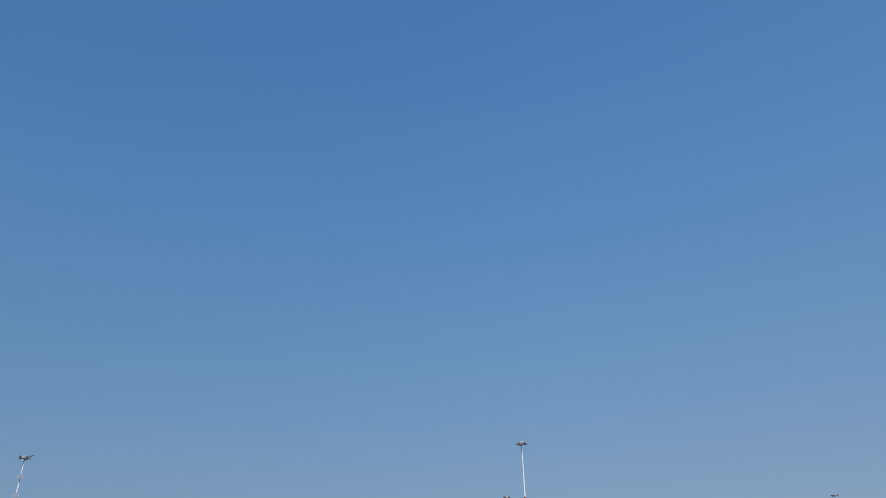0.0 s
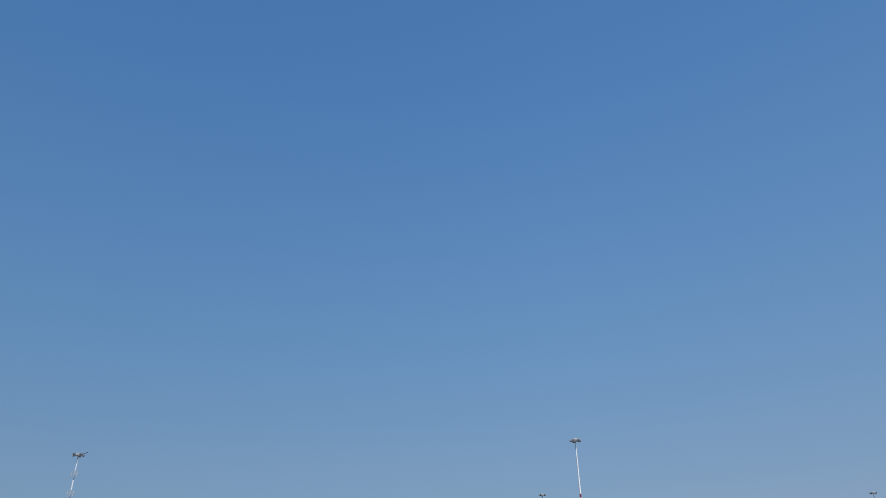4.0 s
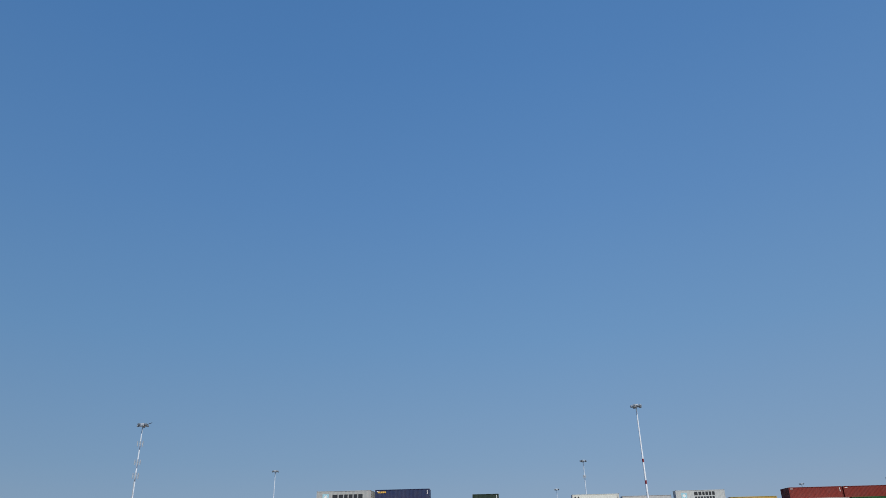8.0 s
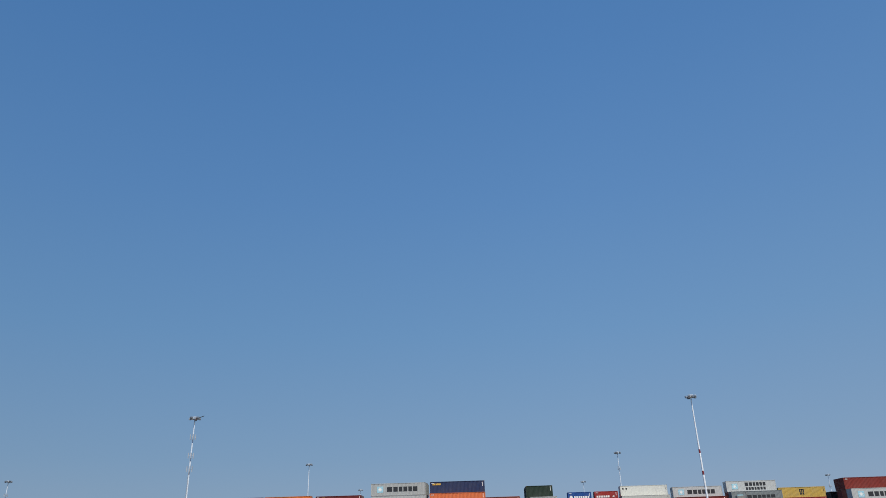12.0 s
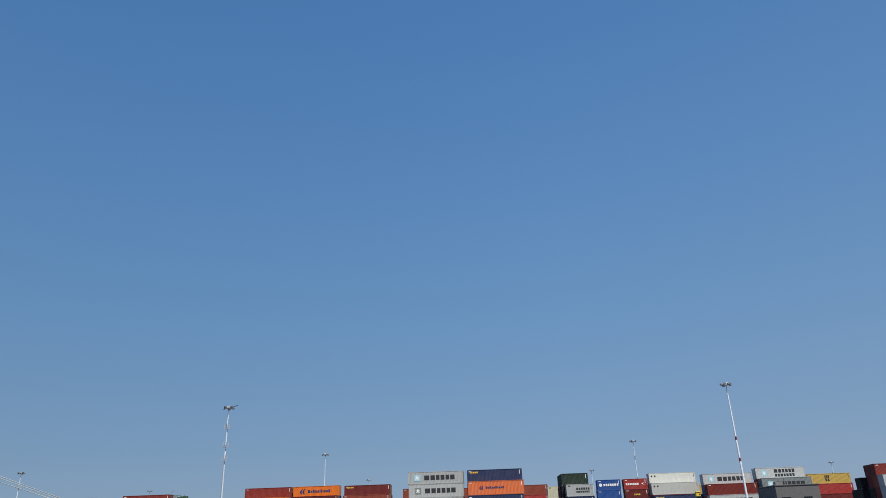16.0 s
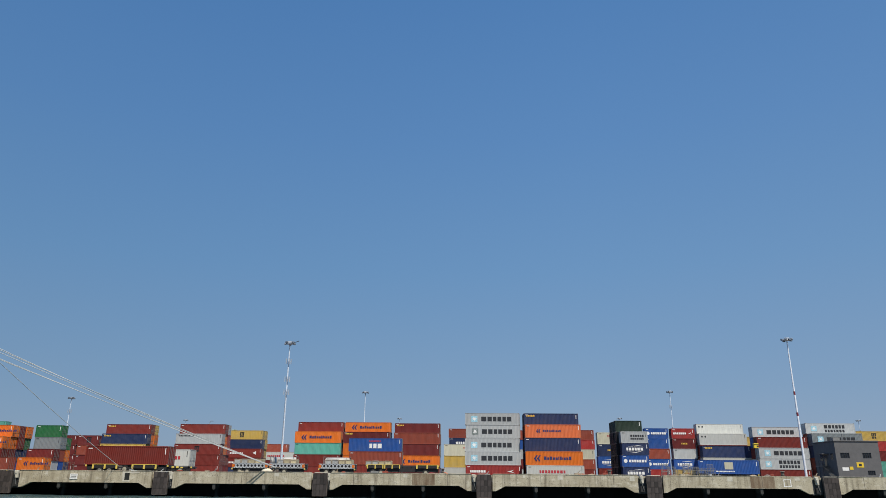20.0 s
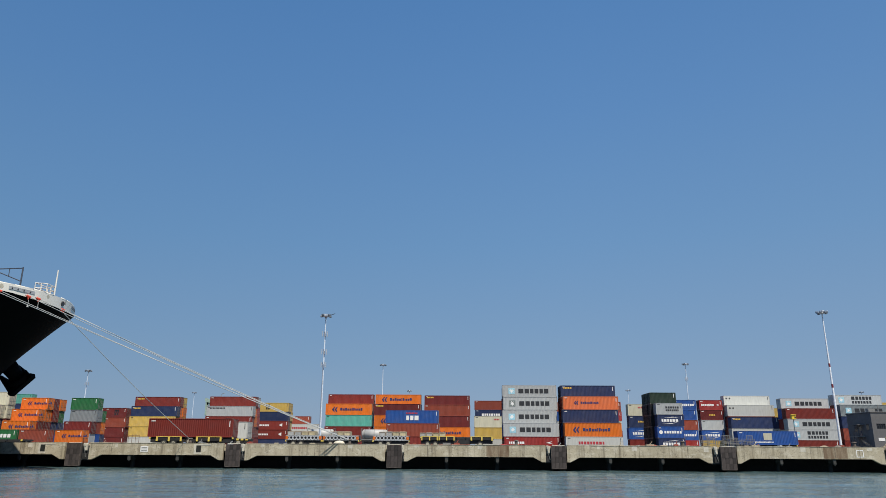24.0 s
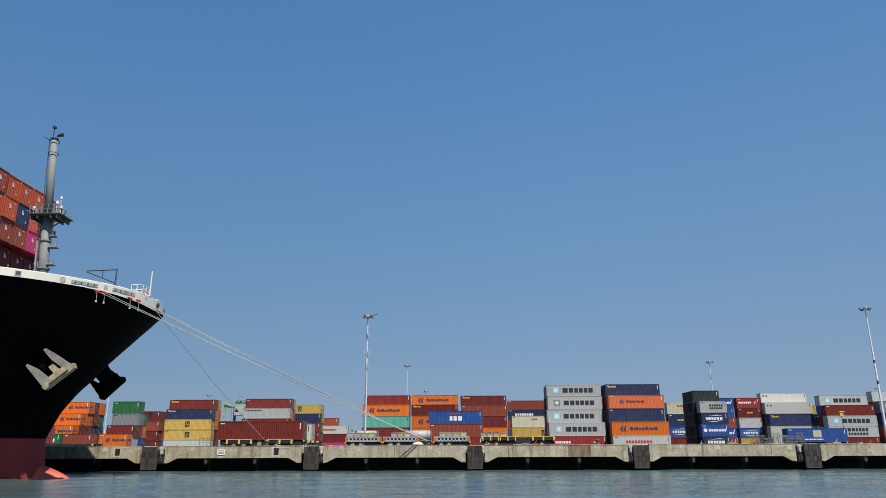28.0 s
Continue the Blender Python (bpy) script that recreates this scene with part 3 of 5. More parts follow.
WORDS = {
    "oxide": "oxide-red", "brick": "faded brick-red", "red": "bright red", "maroon": "maroon", "orange": "orange", "rust_orange": "faded orange", "red_orange": "reddish orange",
    "silver": "silver-grey", "grey": "mid-grey", "white": "white", "cream": "cream", "navy": "navy blue", "blue": "blue", "teal": "teal",
    "green": "green", "dark_green": "dark green", "yellow": "mustard-yellow", "magenta": "magenta", "black": "black",
}
KINDS = {
    "star": "white star emblem", "star_faded": "faded star emblem", "star_two": "star emblem",
    "bird": "dark blue emblem", "bird_small": "small blue emblem", "msc": "black block emblem", "msc_mid": "black block emblem",
    "apl": "white bars", "cma": "white sweep emblem", "script": "white round emblem", "square": "pale square emblem", "red_word": "red name bars",
}


def container(x, y, z, L, H, colour, kind="", detail=True, doors=True, turn=0.0, where="in the yard"):
    ft = 20 if L < 9 else 40
    label = f"{WORDS[colour]} {ft}-foot shipping container" + (f" with {KINDS[kind]}" if kind in KINDS else "") + f" {where}"
    c = thing("shipping_container", pose(x, y, z, 0, 0, turn), label, "shipping container", where)
    ms, p = container_meshes(L, H, {"white": 0.006, "cream": 0.02, "silver": 0.022}.get(colour, 0.045)), PAINT[colour]
    part("shell", ms["walls"], c, mat=p)
    part("frame", ms["frame"], c, mat=p)
    for i in (0, 1):
        d = part("door", ms["door"], c, mat=p, at=pose(L - 0.05, 0.10 + i * (WIDE / 2 - 0.10), 0))
        if detail and doors:
            for q in (0.25, 0.80):
                part("lock_rod", ms["rod"], d, at=pose(0, q, 0))
    if detail:
        for cx in (0.085, L - 0.085):
            for cy in (0.078, WIDE - 0.078):
                for cz in (0.058, H - 0.052):
                    part("corner_casting", CORNER, c, at=pose(cx, cy, cz))
        marks(c, kind, L, H, colour)
    return c


HIDDEN = ("oxide", "brick", "navy", "maroon", "silver", "oxide", "blue", "brick")
FT40, FT20 = 12.19, 6.06
HC = (2.59, 2.90, 2.90, 2.90, 2.59)
HX = (2.90, 2.90, 2.90, 2.90, 2.59)
ST = (2.59,) * 6
HI = (2.90,) * 6
count = [0]


def stack(x, y, spec, L=FT40, heights=HC, base=YARD):
    """One stack from the ground up; '-' is a container that others hide, 'colour:mark' one in view."""
    z = base
    for i, word in enumerate(spec.split()):
        count[0] += 1
        jx = 0.10 * math.sin(count[0] * 2.3)
        if word == "-":
            BURIED.append((x, y, z, L, heights[i], HIDDEN[count[0] % len(HIDDEN)]))
        else:
            colour, _, kind = word.partition(":")
            container(x + jx, y, z, L, heights[i], colour, kind, doors=x < 5)
        z += heights[i] + 0.012


BURIED = []


def buried():
    """The containers deep inside the stacks, which show only through the gaps."""
    names = sorted(PAINT)
    v, f, slots = [], [], []
    for x, y, z, L, H, colour in BURIED:
        for me in (container_meshes(L, H)["walls"], container_meshes(L, H)["frame"]):
            o = len(v)
            v += [(p.co.x + x, p.co.y + y, p.co.z + z) for p in me.vertices]
            f += [tuple(i + o for i in g.vertices) for g in me.polygons]
            slots += [names.index(colour)] * len(me.polygons)
        o = len(v)
        v += [(x + L - 0.04, y + q, z + w) for q in (0.08, WIDE - 0.08) for w in (0.14, H - 0.1)]
        f.append((o, o + 2, o + 3, o + 1))
        slots.append(names.index(colour))
    me = mesh_of("buried_containers", v, f, [PAINT[k] for k in names], slots=slots)
    solid("buried_containers", me, "mixed painted shipping containers deep inside the stacks", "shipping containers", kind="stuff")


def yard_front():
    # stacks nearest the water, rows one behind another and stepped upwards
    stack(0, 66.0, "red:white_word_mid silver:star")
    stack(0, 68.6, "- - silver:star silver:star_faded silver:star")
    stack(0.15, 71.2, "- - - - grey")
    stack(0.1, 73.8, "- - - - grey")
    stack(13.1, 71.2, "- - - - navy")
    stack(13.1, 63.4, "white:red_word orange:bird")
    stack(13.1, 66.0, "- - navy:plain rust_orange:bird_small")
    stack(13.1, 68.6, "- - - - navy:gold_small")
    stack(35.45, 73.0, "navy:cma blue:script navy:cma silver:dark_two", FT20, ST)
    stack(34.8, 75.6, "black black black black dark_green", FT20, ST)
    stack(34.75, 78.2, "black black black black dark_green", FT20, ST)
    stack(34.8, 80.8, "- black black black dark_green", FT20, ST)
    stack(33.2, 91.4, "- blue:cma navy:gold_mid cream:red_small", FT20, HC)
    stack(-26.7, 71.4, "oxide brick:plain blue:apl")
    # seaward stacks beyond the trailer
    stack(-96.0, 61.6, "- maroon:plain", FT20, ST)
    stack(-96.3, 64.2, "- - grey:plain green:plain", FT20, ST)
    stack(-96.6, 66.8, "navy orange green", FT20, ST)
    # three rows that step down towards the water, more rows behind
    stack(-107.9, 59.0, "- orange:bird_small", FT20, ST)
    stack(-107.8, 61.6, "- maroon orange:bird_small", FT20, ST)
    stack(-107.8, 64.2, "- maroon orange orange:bird_small", FT20, ST)
    stack(-107.8, 66.8, "- navy oxide oxide", FT20, ST)
    stack(-107.8, 69.4, "- navy green orange", FT20, ST)
    stack(-107.4, 102.0, "maroon:plain maroon:plain brick:plain maroon:msc_mid", FT20, ST)
    stack(-113.7, 102.0, "maroon maroon maroon maroon:plain", FT20, ST)
    stack(-105.6, 104.8, "- - - maroon:plain", FT20, ST)
    for x, y, colour, kind in ((-96.0, 58.9, "orange", "bird_small"), (-102.3, 56.4, "brick", "plain"), (-108.9, 56.4, "green", "green_word")):
        container(x, y, YARD + 0.70, FT20, 2.59, colour, kind, where="on a yard trailer")
    stack(-122.6, 64.0, "- - cream cream", FT40, HI)
    stack(-123.3, 61.4, "teal navy:plain cream", FT40, HI)
    stack(-118.0, 57.6, "red:plain", FT40, HI)
    # beyond the grey building
    stack(108.7, 77.4, "- - silver:star silver:star", FT40, ST)
    stack(108.8, 80.0, "- - - - oxide:plain", FT40, ST)
    stack(108.8, 82.6, "- black black maroon maroon", FT40, ST)
    stack(108.0, 86.4, "- black black black", FT40, ST)
    stack(107.9, 89.0, "- black black", FT40, ST)
    stack(121.5, 77.4, "- - - green:plain", FT40, ST)
    stack(121.2, 80.0, "- - - - oxide:plain", FT40, ST)
    stack(127.0, 69.6, "- - - - black", FT20, HC)
    stack(133.3, 69.6, "- - - grey grey", FT20, HC)


def yard_back():
    stack(-45.0, 94.4, "oxide:plain oxide:plain teal:plain orange:bird")
    stack(-45.0, 97.0, "- - - - oxide:plain")
    stack(-32.2, 94.4, "brick orange:bird orange:bird maroon:gold_small")
    stack(-32.2, 97.0, "- - - - orange:bird")
    stack(-19.3, 97.0, "oxide orange:bird maroon:plain brick:plain")
    stack(-19.3, 99.6, "- - - - maroon:gold_small")
    stack(-19.3, 102.2, "- yellow cream maroon maroon")
    stack(-5.9, 97.0, "white yellow:msc cream:red_small")
    stack(-5.4, 119.0, "- - - navy:white_word brick:plain")
    stack(22.9, 108.0, "oxide brick cream red brick", FT40, ST)
    stack(23.0, 110.6, "- - yellow cream brick", FT40, ST)
    stack(7.4, 110.6, "- maroon silver blue brick", FT40, ST)
    stack(47.1, 99.5, "red:plain blue:script brick:plain blue:plain blue:script", FT20, ST)
    stack(54.1, 99.5, "yellow blue:cma silver:plain maroon:gold_mid red:white_word_mid", FT20, ST)
    stack(60.5, 95.4, "white white navy:gold_small")
    stack(60.7, 98.0, "- - - white:dots", FT40, HX)
    stack(60.9, 100.6, "- - - - white:dots", FT40, HX)
    stack(72.5, 90.0, "oxide silver:star_two silver:star oxide:plain", FT40, ST)
    stack(72.5, 92.6, "- - - - silver:star", FT40, ST)
    stack(85.8, 89.6, "- - - grey:star")
    stack(85.8, 92.2, "- - - - silver:star_two")
    stack(103.8, 106.0, "teal teal:plain maroon:plain red:plain yellow:msc_mid", FT40, ST)
    # beyond the trailers, far side of the yard
    stack(-96.3, 93.4, "white yellow:msc_mid yellow:msc_mid navy:gold_small", FT40, ST)
    stack(-96.6, 96.0, "- - orange orange oxide:gold_small", FT40, ST)
    stack(-96.6, 98.6, "- - yellow orange yellow", FT40, ST)
    stack(-75.6, 91.4, "oxide oxide:plain oxide:msc_mid silver:dark_long", FT40, ST)
    stack(-75.8, 94.0, "- oxide orange orange oxide:plain", FT40, ST)
    stack(-75.8, 96.6, "- oxide red red silver", FT40, ST)
    stack(-72.6, 118.0, "- oxide:white_long oxide:white_long navy:plain yellow:msc_mid", FT40, ST)
    stack(-72.6, 120.6, "- oxide yellow yellow yellow", FT40, ST)
    stack(-68.0, 142.0, "magenta:white_word maroon:plain white:red_word", FT40, ST)
    stack(-72.0, 145.0, "- - - brick", FT40, ST)
    stack(-139.5, 100.0, "- - - navy oxide", FT20, HC)
    stack(-133.3, 100.0, "- - - navy teal", FT20, HC)
    stack(-152.0, 100.0, "- - - oxide brick", FT40, HC)
    stack(71.5, 105.5, "- - - yellow", FT20, HC)


# ---- floodlight masts ----
FLOOD_GREY = plain("floodlight_housing", (0.22, 0.26, 0.31), 0.35, 0.2, 0.5, 4.0, spread=0.6)
RING_GREY = plain("antenna_pale_grey", (0.36, 0.40, 0.45), 0.5, 0.0, 0.2)


def flood_mast(x, y, top, banded=False, ladders=2):
    label = "tall " + ("white" if banded else "pale grey") + " floodlight mast" + (" with red bands" if banded else " with antenna rings" if ladders else "") + " standing in the yard"
    m = thing("floodlight_mast", pose(x, y, YARD), label, "floodlight mast", "masts in the yard")
    h = top - YARD
    part("foundation", Shape().box(-0.7, 0.7, -0.7, 0.7, 0, 0.5, 0.05).mesh("foundation", CONCRETE), m)
    n = 9
    for i in range(n):
        a, b = 0.5 + (h - 0.5) * i / n, 0.5 + (h - 0.5) * (i + 1) / n
        r0, r1 = 0.27 - 0.145 * i / n, 0.27 - 0.145 * (i + 1) / n
        part("pole_section", Shape().tube((0, 0, a), (0, 0, b), r0, r1, 14, caps=False).mesh("pole_section", MAST_WHITE if banded else MAST_GREY, True), m)
    if banded:
        for z in (0.457, 0.608):
            r = 0.282 - 0.145 * z
            part("red_band", Shape().tube((0, 0, h * z - 0.38), (0, 0, h * z + 0.38), r + 0.01, r, 14, caps=False).mesh("red_band", BAND_RED, True), m, "red painted band")
    else:
        for z in ([0.83] if ladders == 1 else [0.62, 0.72, 0.86][3 - ladders:]):
            ring = Shape()
            for i in range(4):
                a = i * math.pi / 2 + 0.5
                c, s = math.cos(a), math.sin(a)
                ring.tube((0.2 * c, 0.2 * s, h * z), (0.55 * c, 0.55 * s, h * z), 0.04, n=5)
                ring.box(0.55 * c - 0.08, 0.55 * c + 0.08, 0.55 * s - 0.08, 0.55 * s + 0.08, h * z - 0.6, h * z + 0.6)
            part("antenna_ring", ring.mesh("antenna_ring", RING_GREY), m)
        part("cable_run", Shape().box(-0.05, 0.05, -0.34, -0.22, 1.0, h * 0.6).mesh("cable_run", RING_GREY), m)
    hd = Shape().tube((0, 0, h - 0.12), (0, 0, h + 0.05), 0.62, 0.62, 14)
    head = part("head_ring", hd.mesh("head_ring", GALV, False), m, "galvanised ring that holds the floodlights")
    for i in range(8):
        a = i * math.pi / 4 + 0.2
        c, s = math.cos(a), math.sin(a)
        part("floodlight", FLOOD, head, at=Matrix.Translation((0.98 * c, 0.98 * s, h + 0.22 * (i % 2))) @ Matrix.Rotation(a, 4, "Z"))
    part("lightning_rod", Shape().box(-0.45, 0.45, -0.45, 0.45, h + 0.05, h + 0.5, 0.06).mesh("winch_cap", GALV), m)
    if ladders == 3:
        part("camera_arm", Shape().tube((0.5, 0, h + 0.1), (2.1, 0, h + 0.65), 0.07, n=6).mesh("camera_arm", DARK), m)
    return m


FLOOD = Shape().box(-0.20, 0.30, -0.27, 0.27, -0.24, 0.20, 0.06).mesh("floodlight", FLOOD_GREY)



def stain():
    m, n, k, b = material("rust_stained_concrete", 0.85)
    run = noise_at(n, k, 1.6, 5.0, (1.2, 1.2, 0.15))
    fine = noise_at(n, k, 6.0, 5.0)
    col = ramp(n, k, run, [(0.35, (0.13, 0.075, 0.04)), (0.65, (0.29, 0.23, 0.155))])
    k.new(mixed(n, k, ramp(n, k, fine, [(0.4, grey(0.4)), (0.6, grey(0))]), col, (0.10, 0.07, 0.045)), b.inputs["Base Color"])
    return m


RUST_STAIN = stain()

# ---- grey building on the quay ----


def building():
    b = thing("quay_building", pose(76.6, 60.0, YARD), "two-storey dark grey building with barred windows", "building")
    w, d, h = 8.9, 9.6, 7.75
    s = Shape()
    t = 0.3
    holes = [(0.9, 2.75, 4.40, 5.5), (5.4, 7.15, 4.40, 5.5), (5.9, 7.4, 1.1, 2.0)]
    xs = sorted({0.0, w, *[v for q in holes for v in q[:2]]})
    zs = sorted({0.0, h, *[v for q in holes for v in q[2:]]})
    for i in range(len(xs) - 1):
        for j in range(len(zs) - 1):
            cx, cz = (xs[i] + xs[i + 1]) / 2, (zs[j] + zs[j + 1]) / 2
            if not any(q[0] < cx < q[1] and q[2] < cz < q[3] for q in holes):
                s.box(xs[i], xs[i + 1], 0, t, zs[j], zs[j + 1])
    s.box(0, t, t, d, 0, h)
    s.box(w - t, w, t, d, 0, h)
    s.box(t, w - t, d - t, d, 0, h)
    part("wall", s.mesh("building_wall", RENDER_GREY), b)
    part("roof", Shape().box(-0.15, w + 0.15, -0.15, d + 0.15, h, h + 0.22, 0.03).mesh("roof", RENDER_GREY), b)
    for x0, x1, z0, z1 in holes:
        win = part("window", Shape().box(x0 + 0.004, x1 - 0.004, 0.16, 0.19, z0 + 0.004, z1 - 0.004).mesh("pane", GLASS_DARK), b)
        f = Shape()
        for q in range(5):
            xx = x0 + 0.05 + (x1 - x0 - 0.1) * q / 4
            f.box(xx - 0.03, xx + 0.03, 0.08, 0.14, z0 + 0.02, z1 - 0.02)
        f.box(x0 + 0.02, x1 - 0.02, 0.06, 0.16, z0 + 0.01, z0 + 0.08)
        f.box(x0 + 0.02, x1 - 0.02, 0.06, 0.16, z1 - 0.08, z1 - 0.01)
        part("window_bars", f.mesh("window_bars", DARK), win)
    # side stair, landing and openings
    for y0, z0 in ((1.2, 4.2), (5.8, 4.1)):
        part("side_window", Shape().box(-0.02, 0.0, y0, y0 + 1.1, z0, z0 + 1.2).mesh("side_window", GLASS_DARK), b)
    part("side_door", Shape().box(-0.03, 0.0, 4.2, 5.2, 3.0, 5.05).mesh("side_door", GLASS_DARK), b)
    part("landing", Shape().box(-1.5, -0.004, 3.2, 6.4, 2.85, 3.0).mesh("landing", STEEL), b)
    part("canopy", Shape().box(-1.4, -0.004, 3.0, 6.2, 5.3, 5.45).mesh("canopy", RENDER_GREY), b)
    r = Shape()
    for y0 in (3.25, 4.8, 6.3):
        r.box(-1.48, -1.42, y0, y0 + 0.06, 3.0, 4.0)
        r.box(-1.48, -1.40, y0, y0 + 0.08, 0.0, 2.85)
    r.box(-1.48, -1.42, 3.25, 6.36, 3.95, 4.0)
    r.box(-1.48, -1.42, 3.25, 6.36, 3.45, 3.5)
    part("railing", r.mesh("landing_railing", DARK), b)
    for i in range(12):
        part("stair_tread", Shape().box(-1.4, -0.3, 3.0 - 0.28 * (i + 1), 3.0 - 0.28 * i, 2.85 - 0.236 * (i + 1), 2.89 - 0.236 * (i + 1)).mesh("stair_tread", STEEL), b)
    for x0, x1, z0, z1, m in ((3.9, 5.3, 2.6, 3.6, SIGN_YELLOW), (2.4, 3.1, 2.15, 2.75, SIGN_YELLOW), (0.9, 2.2, 1.95, 2.6, WHITE)):
        part("sign", Shape().box(x0, x1, -0.05, -0.004, z0, z1, 0.01).mesh("sign", m), b, "plain sign board")
    part("sign_bars", Shape().box(4.3, 4.9, -0.056, -0.052, 2.85, 3.35).mesh("sign_bars", INK), b)
    v = Shape().tube((3.4, 3.0, h + 0.2), (3.4, 3.0, h + 1.7), 0.12, n=8)
    v.box(1.6, 3.0, 3.4, 4.6, h + 0.2, h + 1.0)
    part("roof_vent", v.mesh("roof_vent", STEEL), b)


# ---- trailers, racks and things along the quay ----
TYRE = Shape()
for i in range(16):
    a, c = 2 * math.pi * i / 16, 2 * math.pi * (i + 1) / 16
    for (r0, y0), (r1, y1) in (((0.30, 0.0), (0.48, 0.0)), ((0.48, 0.0), (0.50, 0.06)), ((0.50, 0.06), (0.50, 0.22)), ((0.50, 0.22), (0.30, 0.26))):
        TYRE.add([(r0 * math.cos(a), y0, r0 * math.sin(a)), (r1 * math.cos(a), y1, r1 * math.sin(a)), (r1 * math.cos(c), y1, r1 * math.sin(c)), (r0 * math.cos(c), y0, r0 * math.sin(c))], [(0, 1, 2, 3)])
TYRE = TYRE.mesh("tyre", RUBBER, True)
RIMS = Shape().tube((0, 0.02, 0), (0, 0.2, 0), 0.31, 0.28, 14).tube((0, -0.04, 0), (0, 0.04, 0), 0.13, 0.13, 10).mesh("rim", RIM)


def trailer(x, y, L, wheels, guards=(), label="yellow-edged yard trailer standing on the quay", up=0.0, neck=False):
    t = thing("yard_trailer", pose(x, y, YARD), label, "trailer", "trailers on the quay")
    s = Shape()
    for yy in (0.55, 1.70):
        s.box(0.1, L - 0.1, yy, yy + 0.18, 0.72 + up, 1.06 + up)
    for i in range(9):
        xx = 0.2 + (L - 0.5) * i / 8
        s.box(xx, xx + 0.12, 0.05, 2.40, 0.86 + up, 1.04 + up)
    part("chassis", s.mesh("trailer_chassis", DARK), t)
    # dark running gear boxes slung between the rails
    random.seed(int(L * 10) + len(guards))
    a = 0.4
    while a < L - 1.2:
        w = random.uniform(0.7, 1.6)
        if not any(abs(a + w / 2 - q) < 0.5 + w / 2 for q in wheels):
            part("gear_box", Shape().box(a, a + w, 0.35, 2.1, 0.30 + 0.4 * up, 0.80 + up, 0.04).mesh("gear_box", BLACK_STEEL), t)
        a += w + random.uniform(0.1, 0.5)
    part("skirt", Shape().box(0.3, L - 0.3, 0.22, 0.30, 0.34 + 0.35 * up, 0.84 + up).mesh("trailer_skirt", BLACK_STEEL), t, "black side skirt")
    for x0, x1 in guards:
        part("side_guard", Shape().box(x0, x1, -0.06, 0.02, 0.58 + up, 1.08 + up).mesh("side_guard", BLACK_STEEL), t)
        part("guard_rail", Shape().box(x0, x1, -0.11, -0.064, 1.08 + up, 1.16 + up).mesh("guard_rail", HAZARD), t, "yellow painted rail")
        for q in (0.0, 0.47, 0.94):
            a = x0 + (x1 - x0) * q
            w = 0.18 if x1 - x0 < 3 else 0.26
            part("guard_stripe", Shape().box(a, a + w, -0.11, -0.064, 0.50 + up, 1.076 + up).mesh("guard_stripe", HAZARD), t, "yellow painted stripe")
    for xx in wheels:
        for yy in (0.02, 2.18):
            w = part("wheel", TYRE, t, at=pose(xx, yy, 0.5))
            part("rim", RIMS, w)
        part("axle", Shape().tube((xx, 0.2, 0.5), (xx, 2.2, 0.5), 0.09, n=8).mesh("axle", DARK), t)
        part("suspension", Shape().box(xx - 0.1, xx + 0.1, 0.6, 1.85, 0.5, 0.8 + up).mesh("suspension", DARK), t)
        part("mudguard", Shape().box(xx - 0.55, xx + 0.55, 0.0, 0.4, 1.02 + 0.5 * up, 1.05 + 0.5 * up).mesh("mudguard", BLACK_STEEL), t)
    for y0 in (0.4, 1.9):
        part("landing_leg", Shape().box(L * 0.80, L * 0.80 + 0.14, y0, y0 + 0.15, 0.0, 0.8 + up).mesh("landing_leg", STEEL), t)
    for q in (0.02, 0.98):
        part("twist_lock", Shape().box(L * q - 0.1, L * q + 0.1, -0.1, 0.12, 0.80 + up, 1.04 + up, 0.02).mesh("twist_lock", HAZARD), t, "yellow twist lock")
    if neck:
        n = Shape().box(L - 0.2, L + 2.0, 0.6, 1.85, 0.62, 0.86, 0.03)
        part("gooseneck", n.mesh("gooseneck", BLACK_STEEL), t)
        for q in (0.1, 0.75, 1.4):
            part("neck_marker", Shape().box(L + q, L + q + 0.38, 0.5, 0.598, 0.66, 0.92 - 0.08 * (q > 1), 0.02).mesh("neck_marker", HAZARD), t, "yellow painted block")
    return t


BLACK_STEEL = plain("black_running_gear", (0.016, 0.016, 0.017), 0.7, 0.0, 0.4, 3.0)


RACK_GREY = plain("rack_pale_grey", (0.42, 0.45, 0.47), 0.6, 0.0, 0.2, 2.0)
CRATES = (plain("crate_grey", (0.36, 0.37, 0.36), 0.7, 0.0, 0.25, 2.0, spread=0.15), plain("crate_cream", (0.46, 0.40, 0.25), 0.75, 0.0, 0.25, 2.0, spread=0.15))


def load_crates(parent, a, b, z):
    n = max(2, round((b - a) / 1.15))
    w = (b - a) / n
    for i in range(n):
        top = z + 0.66 + 0.04 * (i % 2)
        c = part("load_crate", Shape().box(a + i * w + 0.03, a + (i + 1) * w - 0.03, 0.10, 2.2, z, top, 0.03).mesh("load_crate", CRATES[1] if i * 2 >= n - 1 else CRATES[0]), parent)
        for q in (0.0, 1.0):
            xx = a + (i + q) * w + (0.03 if q == 0 else -0.11)
            part("batten", Shape().box(xx, xx + 0.08, 0.06, 0.098, z, top).mesh("batten", TIMBER), c)
        part("batten", Shape().box(a + i * w + 0.12, a + (i + 1) * w - 0.12, 0.06, 0.098, top - 0.12, top - 0.02).mesh("batten", TIMBER), c)


